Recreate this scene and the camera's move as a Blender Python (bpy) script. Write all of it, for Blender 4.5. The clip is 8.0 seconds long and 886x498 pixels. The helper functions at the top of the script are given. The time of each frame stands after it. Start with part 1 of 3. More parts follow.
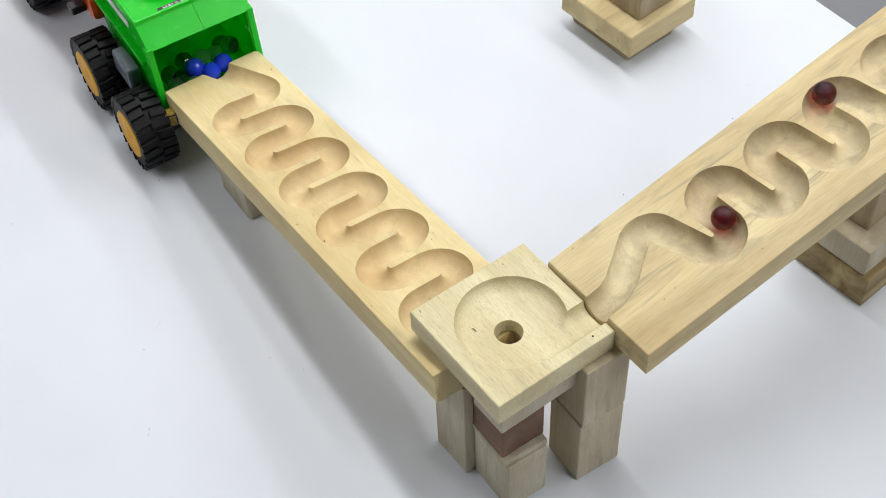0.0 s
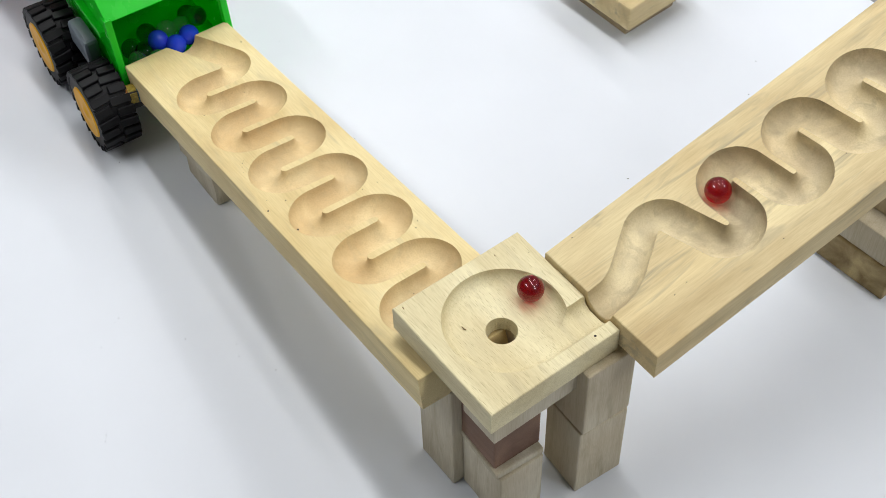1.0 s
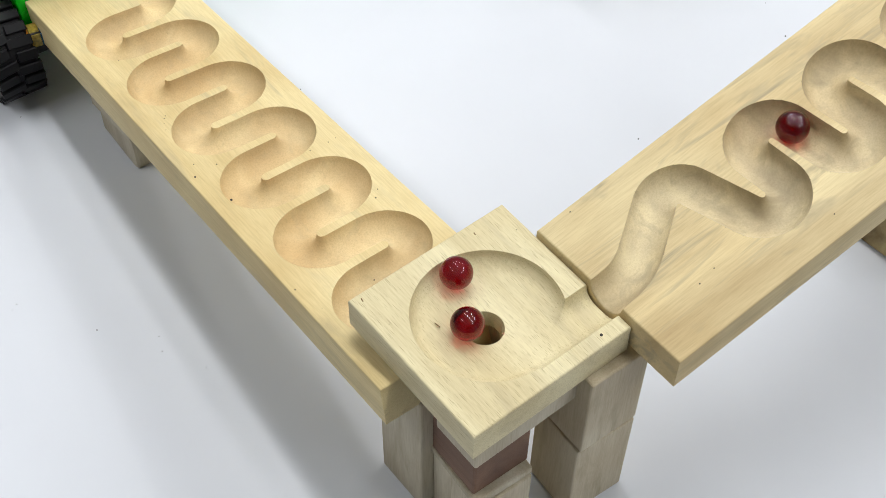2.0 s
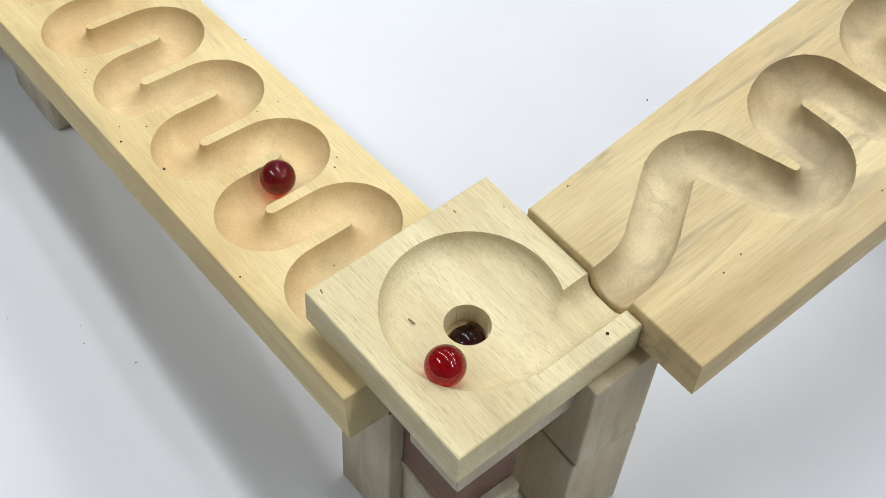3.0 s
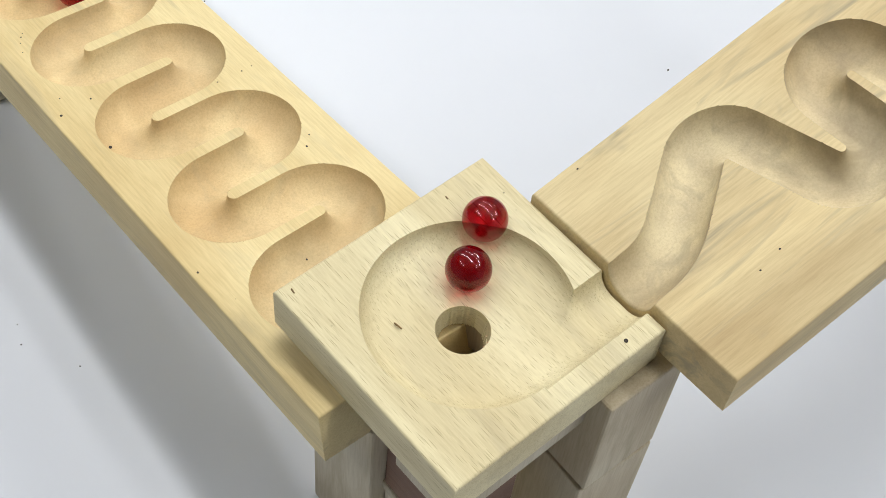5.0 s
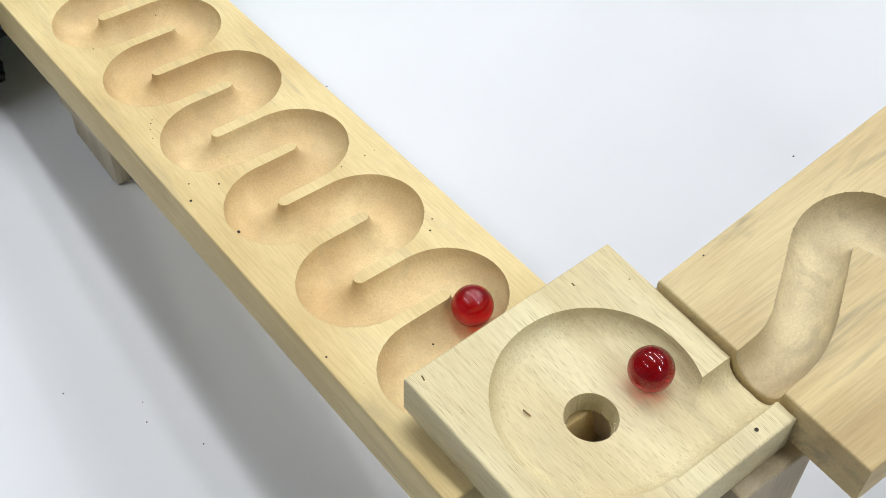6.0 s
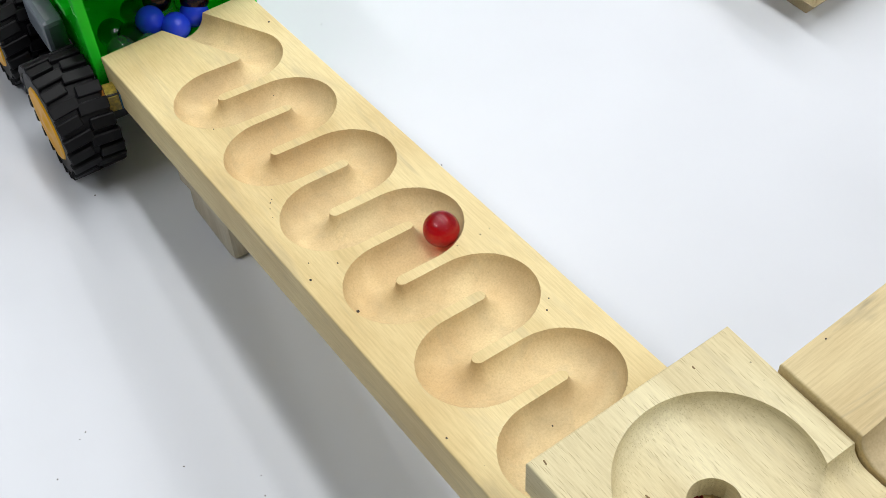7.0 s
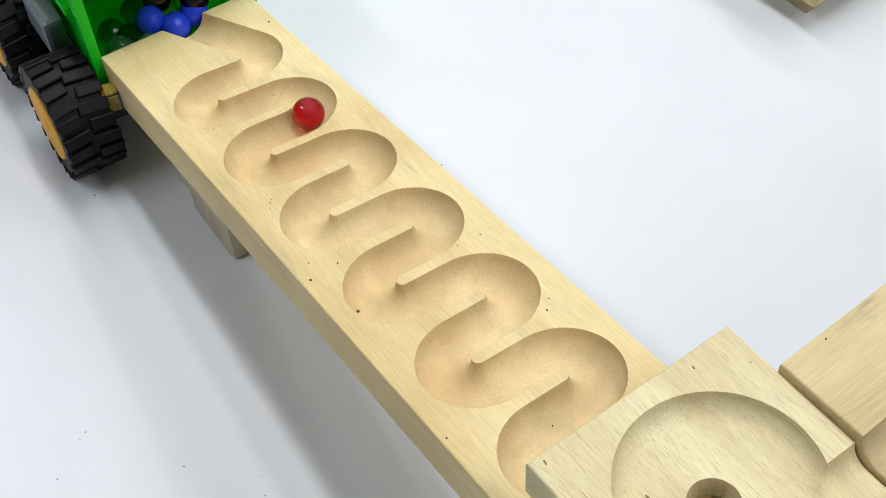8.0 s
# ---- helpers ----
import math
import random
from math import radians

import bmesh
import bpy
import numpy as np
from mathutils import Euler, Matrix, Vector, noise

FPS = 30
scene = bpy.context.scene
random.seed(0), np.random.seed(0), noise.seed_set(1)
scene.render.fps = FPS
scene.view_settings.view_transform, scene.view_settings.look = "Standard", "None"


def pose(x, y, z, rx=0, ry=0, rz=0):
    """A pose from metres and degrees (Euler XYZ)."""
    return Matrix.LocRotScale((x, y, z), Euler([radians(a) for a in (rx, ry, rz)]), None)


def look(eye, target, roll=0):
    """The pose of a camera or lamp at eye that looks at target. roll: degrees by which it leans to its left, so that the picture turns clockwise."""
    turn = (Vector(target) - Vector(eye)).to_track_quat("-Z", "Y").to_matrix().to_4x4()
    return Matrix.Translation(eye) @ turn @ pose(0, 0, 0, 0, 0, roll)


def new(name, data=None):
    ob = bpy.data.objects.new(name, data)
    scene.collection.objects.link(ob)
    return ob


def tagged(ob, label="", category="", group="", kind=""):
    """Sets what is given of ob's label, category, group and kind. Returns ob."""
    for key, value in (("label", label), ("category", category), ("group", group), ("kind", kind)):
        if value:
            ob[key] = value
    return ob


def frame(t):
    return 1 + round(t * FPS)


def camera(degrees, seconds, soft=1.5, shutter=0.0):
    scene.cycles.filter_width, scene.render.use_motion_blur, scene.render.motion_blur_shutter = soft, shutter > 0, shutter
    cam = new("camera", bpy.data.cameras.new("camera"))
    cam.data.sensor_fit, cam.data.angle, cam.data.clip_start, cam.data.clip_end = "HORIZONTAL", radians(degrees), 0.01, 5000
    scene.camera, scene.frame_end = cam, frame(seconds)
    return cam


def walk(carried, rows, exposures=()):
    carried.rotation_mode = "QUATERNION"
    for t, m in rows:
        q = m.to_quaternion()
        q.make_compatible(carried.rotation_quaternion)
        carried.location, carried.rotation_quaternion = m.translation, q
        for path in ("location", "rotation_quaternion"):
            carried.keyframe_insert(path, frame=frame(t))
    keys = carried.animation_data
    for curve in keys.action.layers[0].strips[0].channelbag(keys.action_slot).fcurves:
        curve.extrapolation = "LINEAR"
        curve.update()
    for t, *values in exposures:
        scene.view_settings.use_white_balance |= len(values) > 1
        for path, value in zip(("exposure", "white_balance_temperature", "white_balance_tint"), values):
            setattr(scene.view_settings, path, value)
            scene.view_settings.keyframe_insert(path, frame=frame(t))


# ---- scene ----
# World: metres, table top at z = 0, catch block at the origin, x along the upper track, y along the lower track.


def aim(x, y, z, yaw, pitch, roll):
    """A camera pose from a place and its yaw, pitch and roll in degrees."""
    a, b = radians(yaw), radians(pitch)
    ahead = Vector((-math.sin(a) * math.cos(b), math.cos(a) * math.cos(b), math.sin(b)))
    return look((x, y, z), Vector((x, y, z)) + ahead, roll)


# ---- camera ----
cam = camera(36.0, 8.0, soft=0.6)
PATH = [
    # seconds, x, y, z, yaw, pitch, roll
    (0.00, -0.2735, -0.3510, 0.8413, -34.291, -50.522, -3.087),
    (0.30, -0.2735, -0.3510, 0.8413, -34.291, -50.522, -3.087),
    (0.55, -0.2735, -0.3510, 0.8413, -34.291, -50.522, -3.087),
    (0.60, -0.2735, -0.3510, 0.8413, -34.291, -50.522, -3.087),
    (0.65, -0.2694, -0.3442, 0.8326, -34.448, -50.619, -2.966),
    (0.80, -0.2582, -0.3251, 0.8087, -34.955, -50.919, -2.568),
    (1.00, -0.2432, -0.3022, 0.7772, -35.493, -51.236, -2.148),
    (1.25, -0.2279, -0.2762, 0.7448, -36.348, -51.720, -1.486),
    (1.50, -0.2150, -0.2532, 0.7143, -37.279, -52.092, -0.723),
    (1.75, -0.2029, -0.2317, 0.6877, -38.242, -52.564, 0.052),
    (2.00, -0.1910, -0.2120, 0.6634, -39.143, -53.066, 0.751),
    (2.25, -0.1816, -0.1948, 0.6421, -40.158, -53.500, 1.586),
    (2.50, -0.1736, -0.1786, 0.6222, -41.325, -53.904, 2.564),
    (2.75, -0.1662, -0.1637, 0.6036, -42.507, -54.281, 3.548),
    (3.00, -0.1589, -0.1508, 0.5862, -43.547, -54.600, 4.432),
    (3.25, -0.1522, -0.1397, 0.5695, -44.492, -54.826, 5.236),
    (3.50, -0.1455, -0.1296, 0.5542, -45.355, -55.066, 5.978),
    (3.75, -0.1393, -0.1209, 0.5405, -46.143, -55.287, 6.645),
    (3.95, -0.1357, -0.1142, 0.5306, -46.948, -55.426, 7.341),
    (4.00, -0.1346, -0.1127, 0.5280, -47.097, -55.458, 7.468),
    (4.05, -0.1342, -0.1123, 0.5272, -47.141, -55.467, 7.506),
    (4.20, -0.1342, -0.1123, 0.5272, -47.141, -55.467, 7.506),
    (4.50, -0.1342, -0.1123, 0.5272, -47.141, -55.467, 7.506),
    (4.80, -0.1342, -0.1123, 0.5272, -47.141, -55.467, 7.506),
    (4.86, -0.1342, -0.1123, 0.5272, -47.141, -55.467, 7.506),
    (4.92, -0.1344, -0.1119, 0.5273, -46.883, -55.380, 7.299),
    (5.10, -0.1355, -0.1097, 0.5281, -45.610, -54.983, 6.285),
    (5.30, -0.1376, -0.1075, 0.5291, -44.320, -54.463, 5.275),
    (5.50, -0.1384, -0.1040, 0.5311, -43.037, -54.154, 4.168),
    (5.75, -0.1410, -0.1006, 0.5344, -41.589, -53.642, 2.992),
    (6.00, -0.1430, -0.0977, 0.5373, -40.002, -53.099, 1.706),
    (6.25, -0.1445, -0.0949, 0.5400, -38.401, -52.531, 0.403),
    (6.50, -0.1452, -0.0923, 0.5427, -36.651, -51.960, -1.029),
    (6.75, -0.1469, -0.0875, 0.5502, -35.298, -51.747, -2.324),
    (6.90, -0.1470, -0.0874, 0.5482, -34.117, -51.060, -3.097),
    (6.95, -0.1469, -0.0869, 0.5494, -33.752, -50.989, -3.419),
    (7.00, -0.1469, -0.0869, 0.5494, -33.752, -50.989, -3.419),
    (7.20, -0.1469, -0.0869, 0.5494, -33.752, -50.989, -3.419),
    (7.60, -0.1469, -0.0869, 0.5494, -33.752, -50.989, -3.419),
    (8.00, -0.1469, -0.0869, 0.5494, -33.752, -50.989, -3.419),
]
walk(cam, [(t, aim(*row)) for t, *row in PATH])

# ---- light: a closed grey room, walls unseen, with ceiling strips and added fills ----
world = bpy.data.worlds.new("room_air")
scene.world = world
world.use_nodes = True
world.node_tree.nodes["Background"].inputs[0].default_value = (0.9, 0.95, 1.0, 1)
world.node_tree.nodes["Background"].inputs[1].default_value = 0.02
# first three match the marbles' highlights; the rest are added, unseen, to balance brightness
LAMPS_AND_FILLS = [(-1.05, 0.90), (0.42, 0.60), (1.56, 0.60), (0.42, 2.30), (1.56, 2.30), (2.60, 0.60), (1.56, -1.20), (0.55, -1.50)]
CEILING_Z = 2.10
for lx, ly in LAMPS_AND_FILLS:
    data = bpy.data.lights.new("ceiling_tube", "AREA")
    data.shape, data.size, data.size_y, data.energy = "RECTANGLE", 0.12, 1.5, 16.5
    data.color = (0.985, 0.985, 0.985)
    lamp = new("ceiling_tube", data)
    lamp.matrix_world = pose(lx, ly, CEILING_Z - 0.09, 0, 0, -4)
scene.view_settings.exposure = -0.02


# ---- materials ----
def material(name):
    m = bpy.data.materials.new(name)
    m.use_nodes = True
    return m, m.node_tree, m.node_tree.nodes["Principled BSDF"]


def node(tree, kind, **sockets):
    n = tree.nodes.new(kind)
    for k, v in sockets.items():
        n.inputs[k.replace("_", " ")].default_value = v
    return n


def ramp(tree, stops):
    n = tree.nodes.new("ShaderNodeValToRGB")
    e = n.color_ramp.elements
    e[0].position, e[0].color = stops[0][0], (*stops[0][1], 1)
    e[1].position, e[1].color = stops[-1][0], (*stops[-1][1], 1)
    for p, c in stops[1:-1]:
        x = e.new(p)
        x.color = (*c, 1)
    return n


def mix(tree, fac, a, b, how="MIX"):
    n = tree.nodes.new("ShaderNodeMix")
    n.data_type, n.blend_type = "RGBA", how
    for i, v in ((0, fac), (6, a), (7, b)):
        if hasattr(v, "is_linked"):
            tree.links.new(v, n.inputs[i])
        elif i:
            n.inputs[i].default_value = (*v, 1)
        else:
            n.inputs[i].default_value = v
    return n.outputs[2]


def wood(name, light, dark, axis=0, grain=1.0, stain=0.35, rough=0.55, fleck=0.0, shift=0.0, pores=0.0, streak=0.0, stain_shade=0.0):
    """Sanded timber: broad figure, fine fibres along an axis, soft stains, dark flecks."""
    m, tree, bsdf = material(name)
    link = tree.links.new
    co = node(tree, "ShaderNodeTexCoord")
    mp = node(tree, "ShaderNodeMapping")
    info = node(tree, "ShaderNodeObjectInfo")
    rnd = tree.nodes.new("ShaderNodeMath")
    rnd.operation = "MULTIPLY_ADD"
    rnd.inputs[1].default_value, rnd.inputs[2].default_value = 3.0, shift
    link(info.outputs["Random"], rnd.inputs[0])
    comb = tree.nodes.new("ShaderNodeCombineXYZ")
    for i in range(3):
        link(rnd.outputs[0], comb.inputs[i])
    link(co.outputs["Object"], mp.inputs["Vector"])
    link(comb.outputs[0], mp.inputs["Location"])
    sc = [1.0, 1.0, 1.0]
    if axis < 3:
        sc[axis] = 0.06
    mp.inputs["Scale"].default_value = sc
    broad = node(tree, "ShaderNodeTexNoise", Scale=38.0, Detail=3.0, Distortion=0.6)
    fine = node(tree, "ShaderNodeTexNoise", Scale=1100.0, Detail=3.0, Roughness=0.7)
    soft = node(tree, "ShaderNodeTexNoise", Scale=14.0, Detail=3.0)
    for n in (broad, fine):
        link(mp.outputs[0], n.inputs["Vector"])
    link(co.outputs["Object"], soft.inputs["Vector"])
    r1 = ramp(tree, [(0.36, dark), (0.52, tuple((a + b) / 2 for a, b in zip(light, dark))), (0.66, light)])
    link(broad.outputs[0], r1.inputs[0])
    r2 = ramp(tree, [(0.3, (0.72, 0.67, 0.60)), (0.6, (1.05, 1.05, 1.05))])
    link(fine.outputs[0], r2.inputs[0])
    c = mix(tree, 0.45 * grain, r1.outputs[0], r2.outputs[0], "MULTIPLY")
    r3 = ramp(tree, [(0.35, (0.86, 0.80, 0.72)), (0.6, (1.0, 1.0, 1.0))])
    link(soft.outputs[0], r3.inputs[0])
    c = mix(tree, stain, c, r3.outputs[0], "MULTIPLY")
    if streak:
        long = node(tree, "ShaderNodeMapping")
        long.inputs["Scale"].default_value = [0.16 if k == axis else 1.0 for k in range(3)]
        long.inputs["Location"].default_value = (shift, shift * 0.37, 0.0)
        link(co.outputs["Object"], long.inputs["Vector"])
        band = node(tree, "ShaderNodeTexNoise", Scale=75.0, Detail=4.0, Roughness=0.65, Distortion=0.8)
        link(long.outputs[0], band.inputs["Vector"])
        r7 = ramp(tree, [(0.54, (0, 0, 0)), (0.70, (streak, streak, streak))])
        link(band.outputs[0], r7.inputs[0])
        c = mix(tree, r7.outputs[0], c, (0.36, 0.30, 0.19))
    # dark patches: stains on the groove walls, and wall shade put into the colour
    if stain_shade:
        blotch = node(tree, "ShaderNodeTexNoise", Scale=26.0, Detail=5.0, Roughness=0.62, Distortion=0.5)
        off = node(tree, "ShaderNodeMapping")
        off.inputs["Location"].default_value = (shift * 0.7, 0.3, shift)
        link(co.outputs["Object"], off.inputs["Vector"])
        link(off.outputs[0], blotch.inputs["Vector"])
        r8 = ramp(tree, [(0.47, (0, 0, 0)), (0.68, (stain_shade, stain_shade, stain_shade))])
        link(blotch.outputs[0], r8.inputs[0])
        c = mix(tree, r8.outputs[0], c, (0.31, 0.25, 0.155))
        speck = node(tree, "ShaderNodeTexNoise", Scale=900.0, Detail=2.0, Roughness=0.6)
        link(co.outputs["Object"], speck.inputs["Vector"])
        r9 = ramp(tree, [(0.62, (0, 0, 0)), (0.74, (0.25, 0.25, 0.25))])
        link(speck.outputs[0], r9.inputs[0])
        c = mix(tree, r9.outputs[0], c, (0.34, 0.24, 0.14))
    if pores:
        dash = node(tree, "ShaderNodeTexVoronoi", Scale=1700.0)
        link(mp.outputs[0], dash.inputs["Vector"])
        r6 = ramp(tree, [(0.12, (pores, pores, pores)), (0.30, (0, 0, 0))])
        link(dash.outputs["Distance"], r6.inputs[0])
        c = mix(tree, r6.outputs[0], c, (0.33, 0.27, 0.14))
    if fleck:
        spots = node(tree, "ShaderNodeTexVoronoi", Scale=95.0)
        flat = node(tree, "ShaderNodeMapping")
        flat.inputs["Scale"].default_value = (1.0, 1.0, 0.02)
        link(co.outputs["Object"], flat.inputs["Vector"])
        link(flat.outputs[0], spots.inputs["Vector"])
        spots.inputs["Scale"].default_value = 160.0
        r4 = ramp(tree, [(0.045, (fleck, fleck, fleck)), (0.075, (0, 0, 0))])
        link(spots.outputs["Distance"], r4.inputs[0])
        gate = node(tree, "ShaderNodeTexNoise", Scale=22.0)
        link(co.outputs["Object"], gate.inputs["Vector"])
        r5 = ramp(tree, [(0.60, (0, 0, 0)), (0.66, (1, 1, 1))])
        link(gate.outputs[0], r5.inputs[0])
        f = mix(tree, 1.0, r4.outputs[0], r5.outputs[0], "MULTIPLY")
        c = mix(tree, f, c, (0.05, 0.035, 0.02))
    link(c, bsdf.inputs["Base Color"])
    bump = node(tree, "ShaderNodeBump", Strength=0.12, Distance=0.0006)
    link(fine.outputs[0], bump.inputs["Height"])
    link(bump.outputs[0], bsdf.inputs["Normal"])
    rr = node(tree, "ShaderNodeMapRange", To_Min=rough - 0.08, To_Max=rough + 0.12)
    link(soft.outputs[0], rr.inputs[0])
    link(rr.outputs[0], bsdf.inputs["Roughness"])
    bsdf.inputs["Specular IOR Level"].default_value = 0.3
    return m


def plain(name, colour, rough=0.4, metal=0.0, vary=0.12, scale=60.0, bump=0.05, spec=0.5):
    """Paint, plastic or rubber with slight mottling and relief."""
    m, tree, bsdf = material(name)
    co = node(tree, "ShaderNodeTexCoord")
    n = node(tree, "ShaderNodeTexNoise", Scale=scale, Detail=4.0)
    tree.links.new(co.outputs["Object"], n.inputs["Vector"])
    r = ramp(tree, [(0.3, tuple(c * (1 - vary) for c in colour)), (0.7, tuple(min(1, c * (1 + vary * 0.5)) for c in colour))])
    tree.links.new(n.outputs[0], r.inputs[0])
    tree.links.new(r.outputs[0], bsdf.inputs["Base Color"])
    rr = node(tree, "ShaderNodeMapRange", To_Min=max(0.02, rough - 0.06), To_Max=rough + 0.08)
    tree.links.new(n.outputs[0], rr.inputs[0])
    tree.links.new(rr.outputs[0], bsdf.inputs["Roughness"])
    bsdf.inputs["Metallic"].default_value = metal
    bsdf.inputs["Specular IOR Level"].default_value = spec
    if bump:
        b = node(tree, "ShaderNodeBump", Strength=bump, Distance=0.0004)
        tree.links.new(n.outputs[0], b.inputs["Height"])
        tree.links.new(b.outputs[0], bsdf.inputs["Normal"])
    return m


def glass(name, colour, clear=0.9):
    m, tree, bsdf = material(name)
    bsdf.inputs["Base Color"].default_value = (*colour, 1)
    bsdf.inputs["Roughness"].default_value = 0.0
    bsdf.inputs["IOR"].default_value = 1.5
    bsdf.inputs["Transmission Weight"].default_value = clear
    return m


M_TRACK = wood("pale_yellow_wood", (0.77, 0.65, 0.355), (0.66, 0.53, 0.265), axis=0, grain=0.9, stain=0.9, fleck=0.95, streak=0.35)
M_TRACK_B = wood("pale_streaked_wood", (0.78, 0.66, 0.38), (0.57, 0.455, 0.25), axis=0, grain=0.9, stain=0.9, shift=5.0, fleck=0.6, streak=0.85)
# groove faces: milled wood tone, browned further with the shade of the grooves
M_MILLED_SHADE = wood("milled_shaded_yellow_wood", (0.77, 0.625, 0.35), (0.65, 0.49, 0.26), axis=3, grain=0.9, stain=1.0, rough=0.7, shift=2.0, streak=0.2, stain_shade=0.28)
M_MILLED_SHADE_B = wood("milled_shaded_pale_wood", (0.73, 0.63, 0.395), (0.54, 0.45, 0.285), axis=3, grain=0.9, stain=1.0, rough=0.5, shift=7.0, streak=0.5, stain_shade=0.8)
M_CATCH = wood("pale_greenish_wood", (0.74, 0.68, 0.44), (0.63, 0.555, 0.335), axis=1, grain=0.95, stain=0.5, fleck=0.8, pores=0.6, streak=0.3)
M_PALE = wood("pale_block_wood", (0.62, 0.58, 0.46), (0.44, 0.39, 0.285), axis=2, stain=0.9, streak=0.6, shift=1.0, fleck=0.5)
M_BROWN = wood("brown_block_wood", (0.50, 0.42, 0.28), (0.36, 0.28, 0.17), axis=2, stain=0.9, streak=0.4, shift=3.0)
M_TAN = wood("tan_streaked_wood", (0.60, 0.55, 0.42), (0.44, 0.365, 0.24), axis=2, stain=1.0, streak=0.8, shift=4.0, fleck=0.4)
M_RED = wood("reddish_block_wood", (0.22, 0.125, 0.08), (0.13, 0.07, 0.045), axis=1, stain=0.6)
M_DARK = wood("weathered_plank_wood", (0.54, 0.44, 0.23), (0.20, 0.135, 0.055), axis=0, stain=0.9, fleck=0.9)
M_TABLE = plain("white_laminate", (0.65, 0.68, 0.73), rough=0.5, vary=0.03, scale=9.0, bump=0.02, spec=0.25)
M_WALL = plain("grey_wall_paint", (0.24, 0.25, 0.26), rough=0.8, vary=0.05, scale=3.0)
M_FLOOR = plain("grey_floor_vinyl", (0.24, 0.245, 0.26), rough=0.5, vary=0.15, scale=5.0)
M_METAL = plain("grey_table_steel", (0.35, 0.36, 0.38), rough=0.35, metal=0.8)
M_RUBY = glass("red_glass", (0.46, 0.004, 0.013), 1.0)
M_BLUE = plain("blue_glossy_glass", (0.02, 0.06, 0.75), rough=0.04, vary=0.05, bump=0.0)
M_CLEAR = glass("clear_green_glass", (0.55, 0.85, 0.62), 0.95)
M_TEAL = glass("dark_teal_glass", (0.10, 0.42, 0.28), 1.0)
M_GREEN = plain("green_plastic", (0.010, 0.78, 0.025), rough=0.25, vary=0.06)
tree = M_GREEN.node_tree
thin = node(tree, "ShaderNodeBsdfTranslucent", Color=(0.03, 0.75, 0.04, 1))
blend = node(tree, "ShaderNodeMixShader")
blend.inputs[0].default_value = 0.4
tree.links.new(tree.nodes["Principled BSDF"].outputs[0], blend.inputs[1])
tree.links.new(thin.outputs[0], blend.inputs[2])
tree.links.new(blend.outputs[0], tree.nodes["Material Output"].inputs["Surface"])
M_TYRE = plain("black_tyre_rubber", (0.004, 0.004, 0.005), rough=0.5, vary=0.3, spec=0.2)
M_RIM = plain("yellow_plastic", (0.80, 0.40, 0.003), rough=0.4, spec=0.25)
M_ORANGE = plain("orange_plastic", (0.78, 0.10, 0.012), rough=0.25)
M_BLACK = plain("black_plastic", (0.014, 0.014, 0.016), rough=0.4)
M_GREY = plain("blue_grey_plastic", (0.16, 0.19, 0.22), rough=0.4)
M_LOAD = plain("brown_plastic", (0.10, 0.035, 0.025), rough=0.45)
M_WHITE = plain("white_print", (0.75, 0.75, 0.75), rough=0.5)
M_AMBER = plain("amber_sticker", (0.45, 0.16, 0.02), rough=0.3, vary=0.5, scale=500.0)
M_STRAW = plain("yellow_sticker", (0.5, 0.36, 0.06), rough=0.3, vary=0.5, scale=500.0)
M_SKY = plain("blue_sticker", (0.05, 0.16, 0.26), rough=0.3, vary=0.5, scale=500.0)
M_HOLE = plain("dark_speck", (0.03, 0.022, 0.015), rough=0.8)
M_SCRATCH = plain("brown_scratch", (0.22, 0.14, 0.06), rough=0.8)
M_LAMP, tree, bsdf = material("lamp_diffuser")
bsdf.inputs["Emission Color"].default_value = (1, 0.98, 0.95, 1)
bsdf.inputs["Emission Strength"].default_value = 1.5


# ---- mesh tools ----
def part(name, bm, mat, parent=None, label="", smooth=False):
    """Link a bmesh as one mesh object, under a thing or a part if given."""
    me = bpy.data.meshes.new(name)
    bm.normal_update()
    bm.to_mesh(me)
    bm.free()
    me.materials.append(mat)
    if smooth:
        for p in me.polygons:
            p.use_smooth = True
    ob = new(name, me)
    if parent:
        ob.parent = parent
    if label:
        ob["label"] = label
    return ob


def thing(name, label, category, m=None, group="", kind=""):
    ob = new(name)
    ob.empty_display_size = 0.02
    if m is not None:
        ob.matrix_basis = m
    return tagged(ob, label, category, group, kind)


def box(size, centre=(0, 0, 0), bevel=0.001, seg=2, m=None):
    bm = bmesh.new()
    bmesh.ops.create_cube(bm, size=1.0)
    bmesh.ops.scale(bm, vec=size, verts=bm.verts)
    if bevel:
        bmesh.ops.bevel(bm, geom=bm.edges[:], offset=bevel, segments=seg, profile=0.5, affect="EDGES")
    bmesh.ops.translate(bm, vec=centre, verts=bm.verts)
    if m is not None:
        bmesh.ops.transform(bm, matrix=m, verts=bm.verts)
    return bm


def prism(outline, depth, bevel=0.0, axis="x"):
    """An outline in two axes, made solid along the third, centred."""
    bm = bmesh.new()
    lay = {"x": lambda a, b, d: (d, a, b), "y": lambda a, b, d: (a, d, b), "z": lambda a, b, d: (a, b, d)}[axis]
    low = [bm.verts.new(lay(a, b, -depth / 2)) for a, b in outline]
    top = [bm.verts.new(lay(a, b, depth / 2)) for a, b in outline]
    bm.faces.new(low[::-1])
    bm.faces.new(top)
    for i in range(len(low)):
        j = (i + 1) % len(low)
        bm.faces.new((low[i], low[j], top[j], top[i]))
    bmesh.ops.recalc_face_normals(bm, faces=bm.faces)
    if bevel:
        bmesh.ops.bevel(bm, geom=bm.edges[:], offset=bevel, segments=2, profile=0.5, affect="EDGES")
    return bm


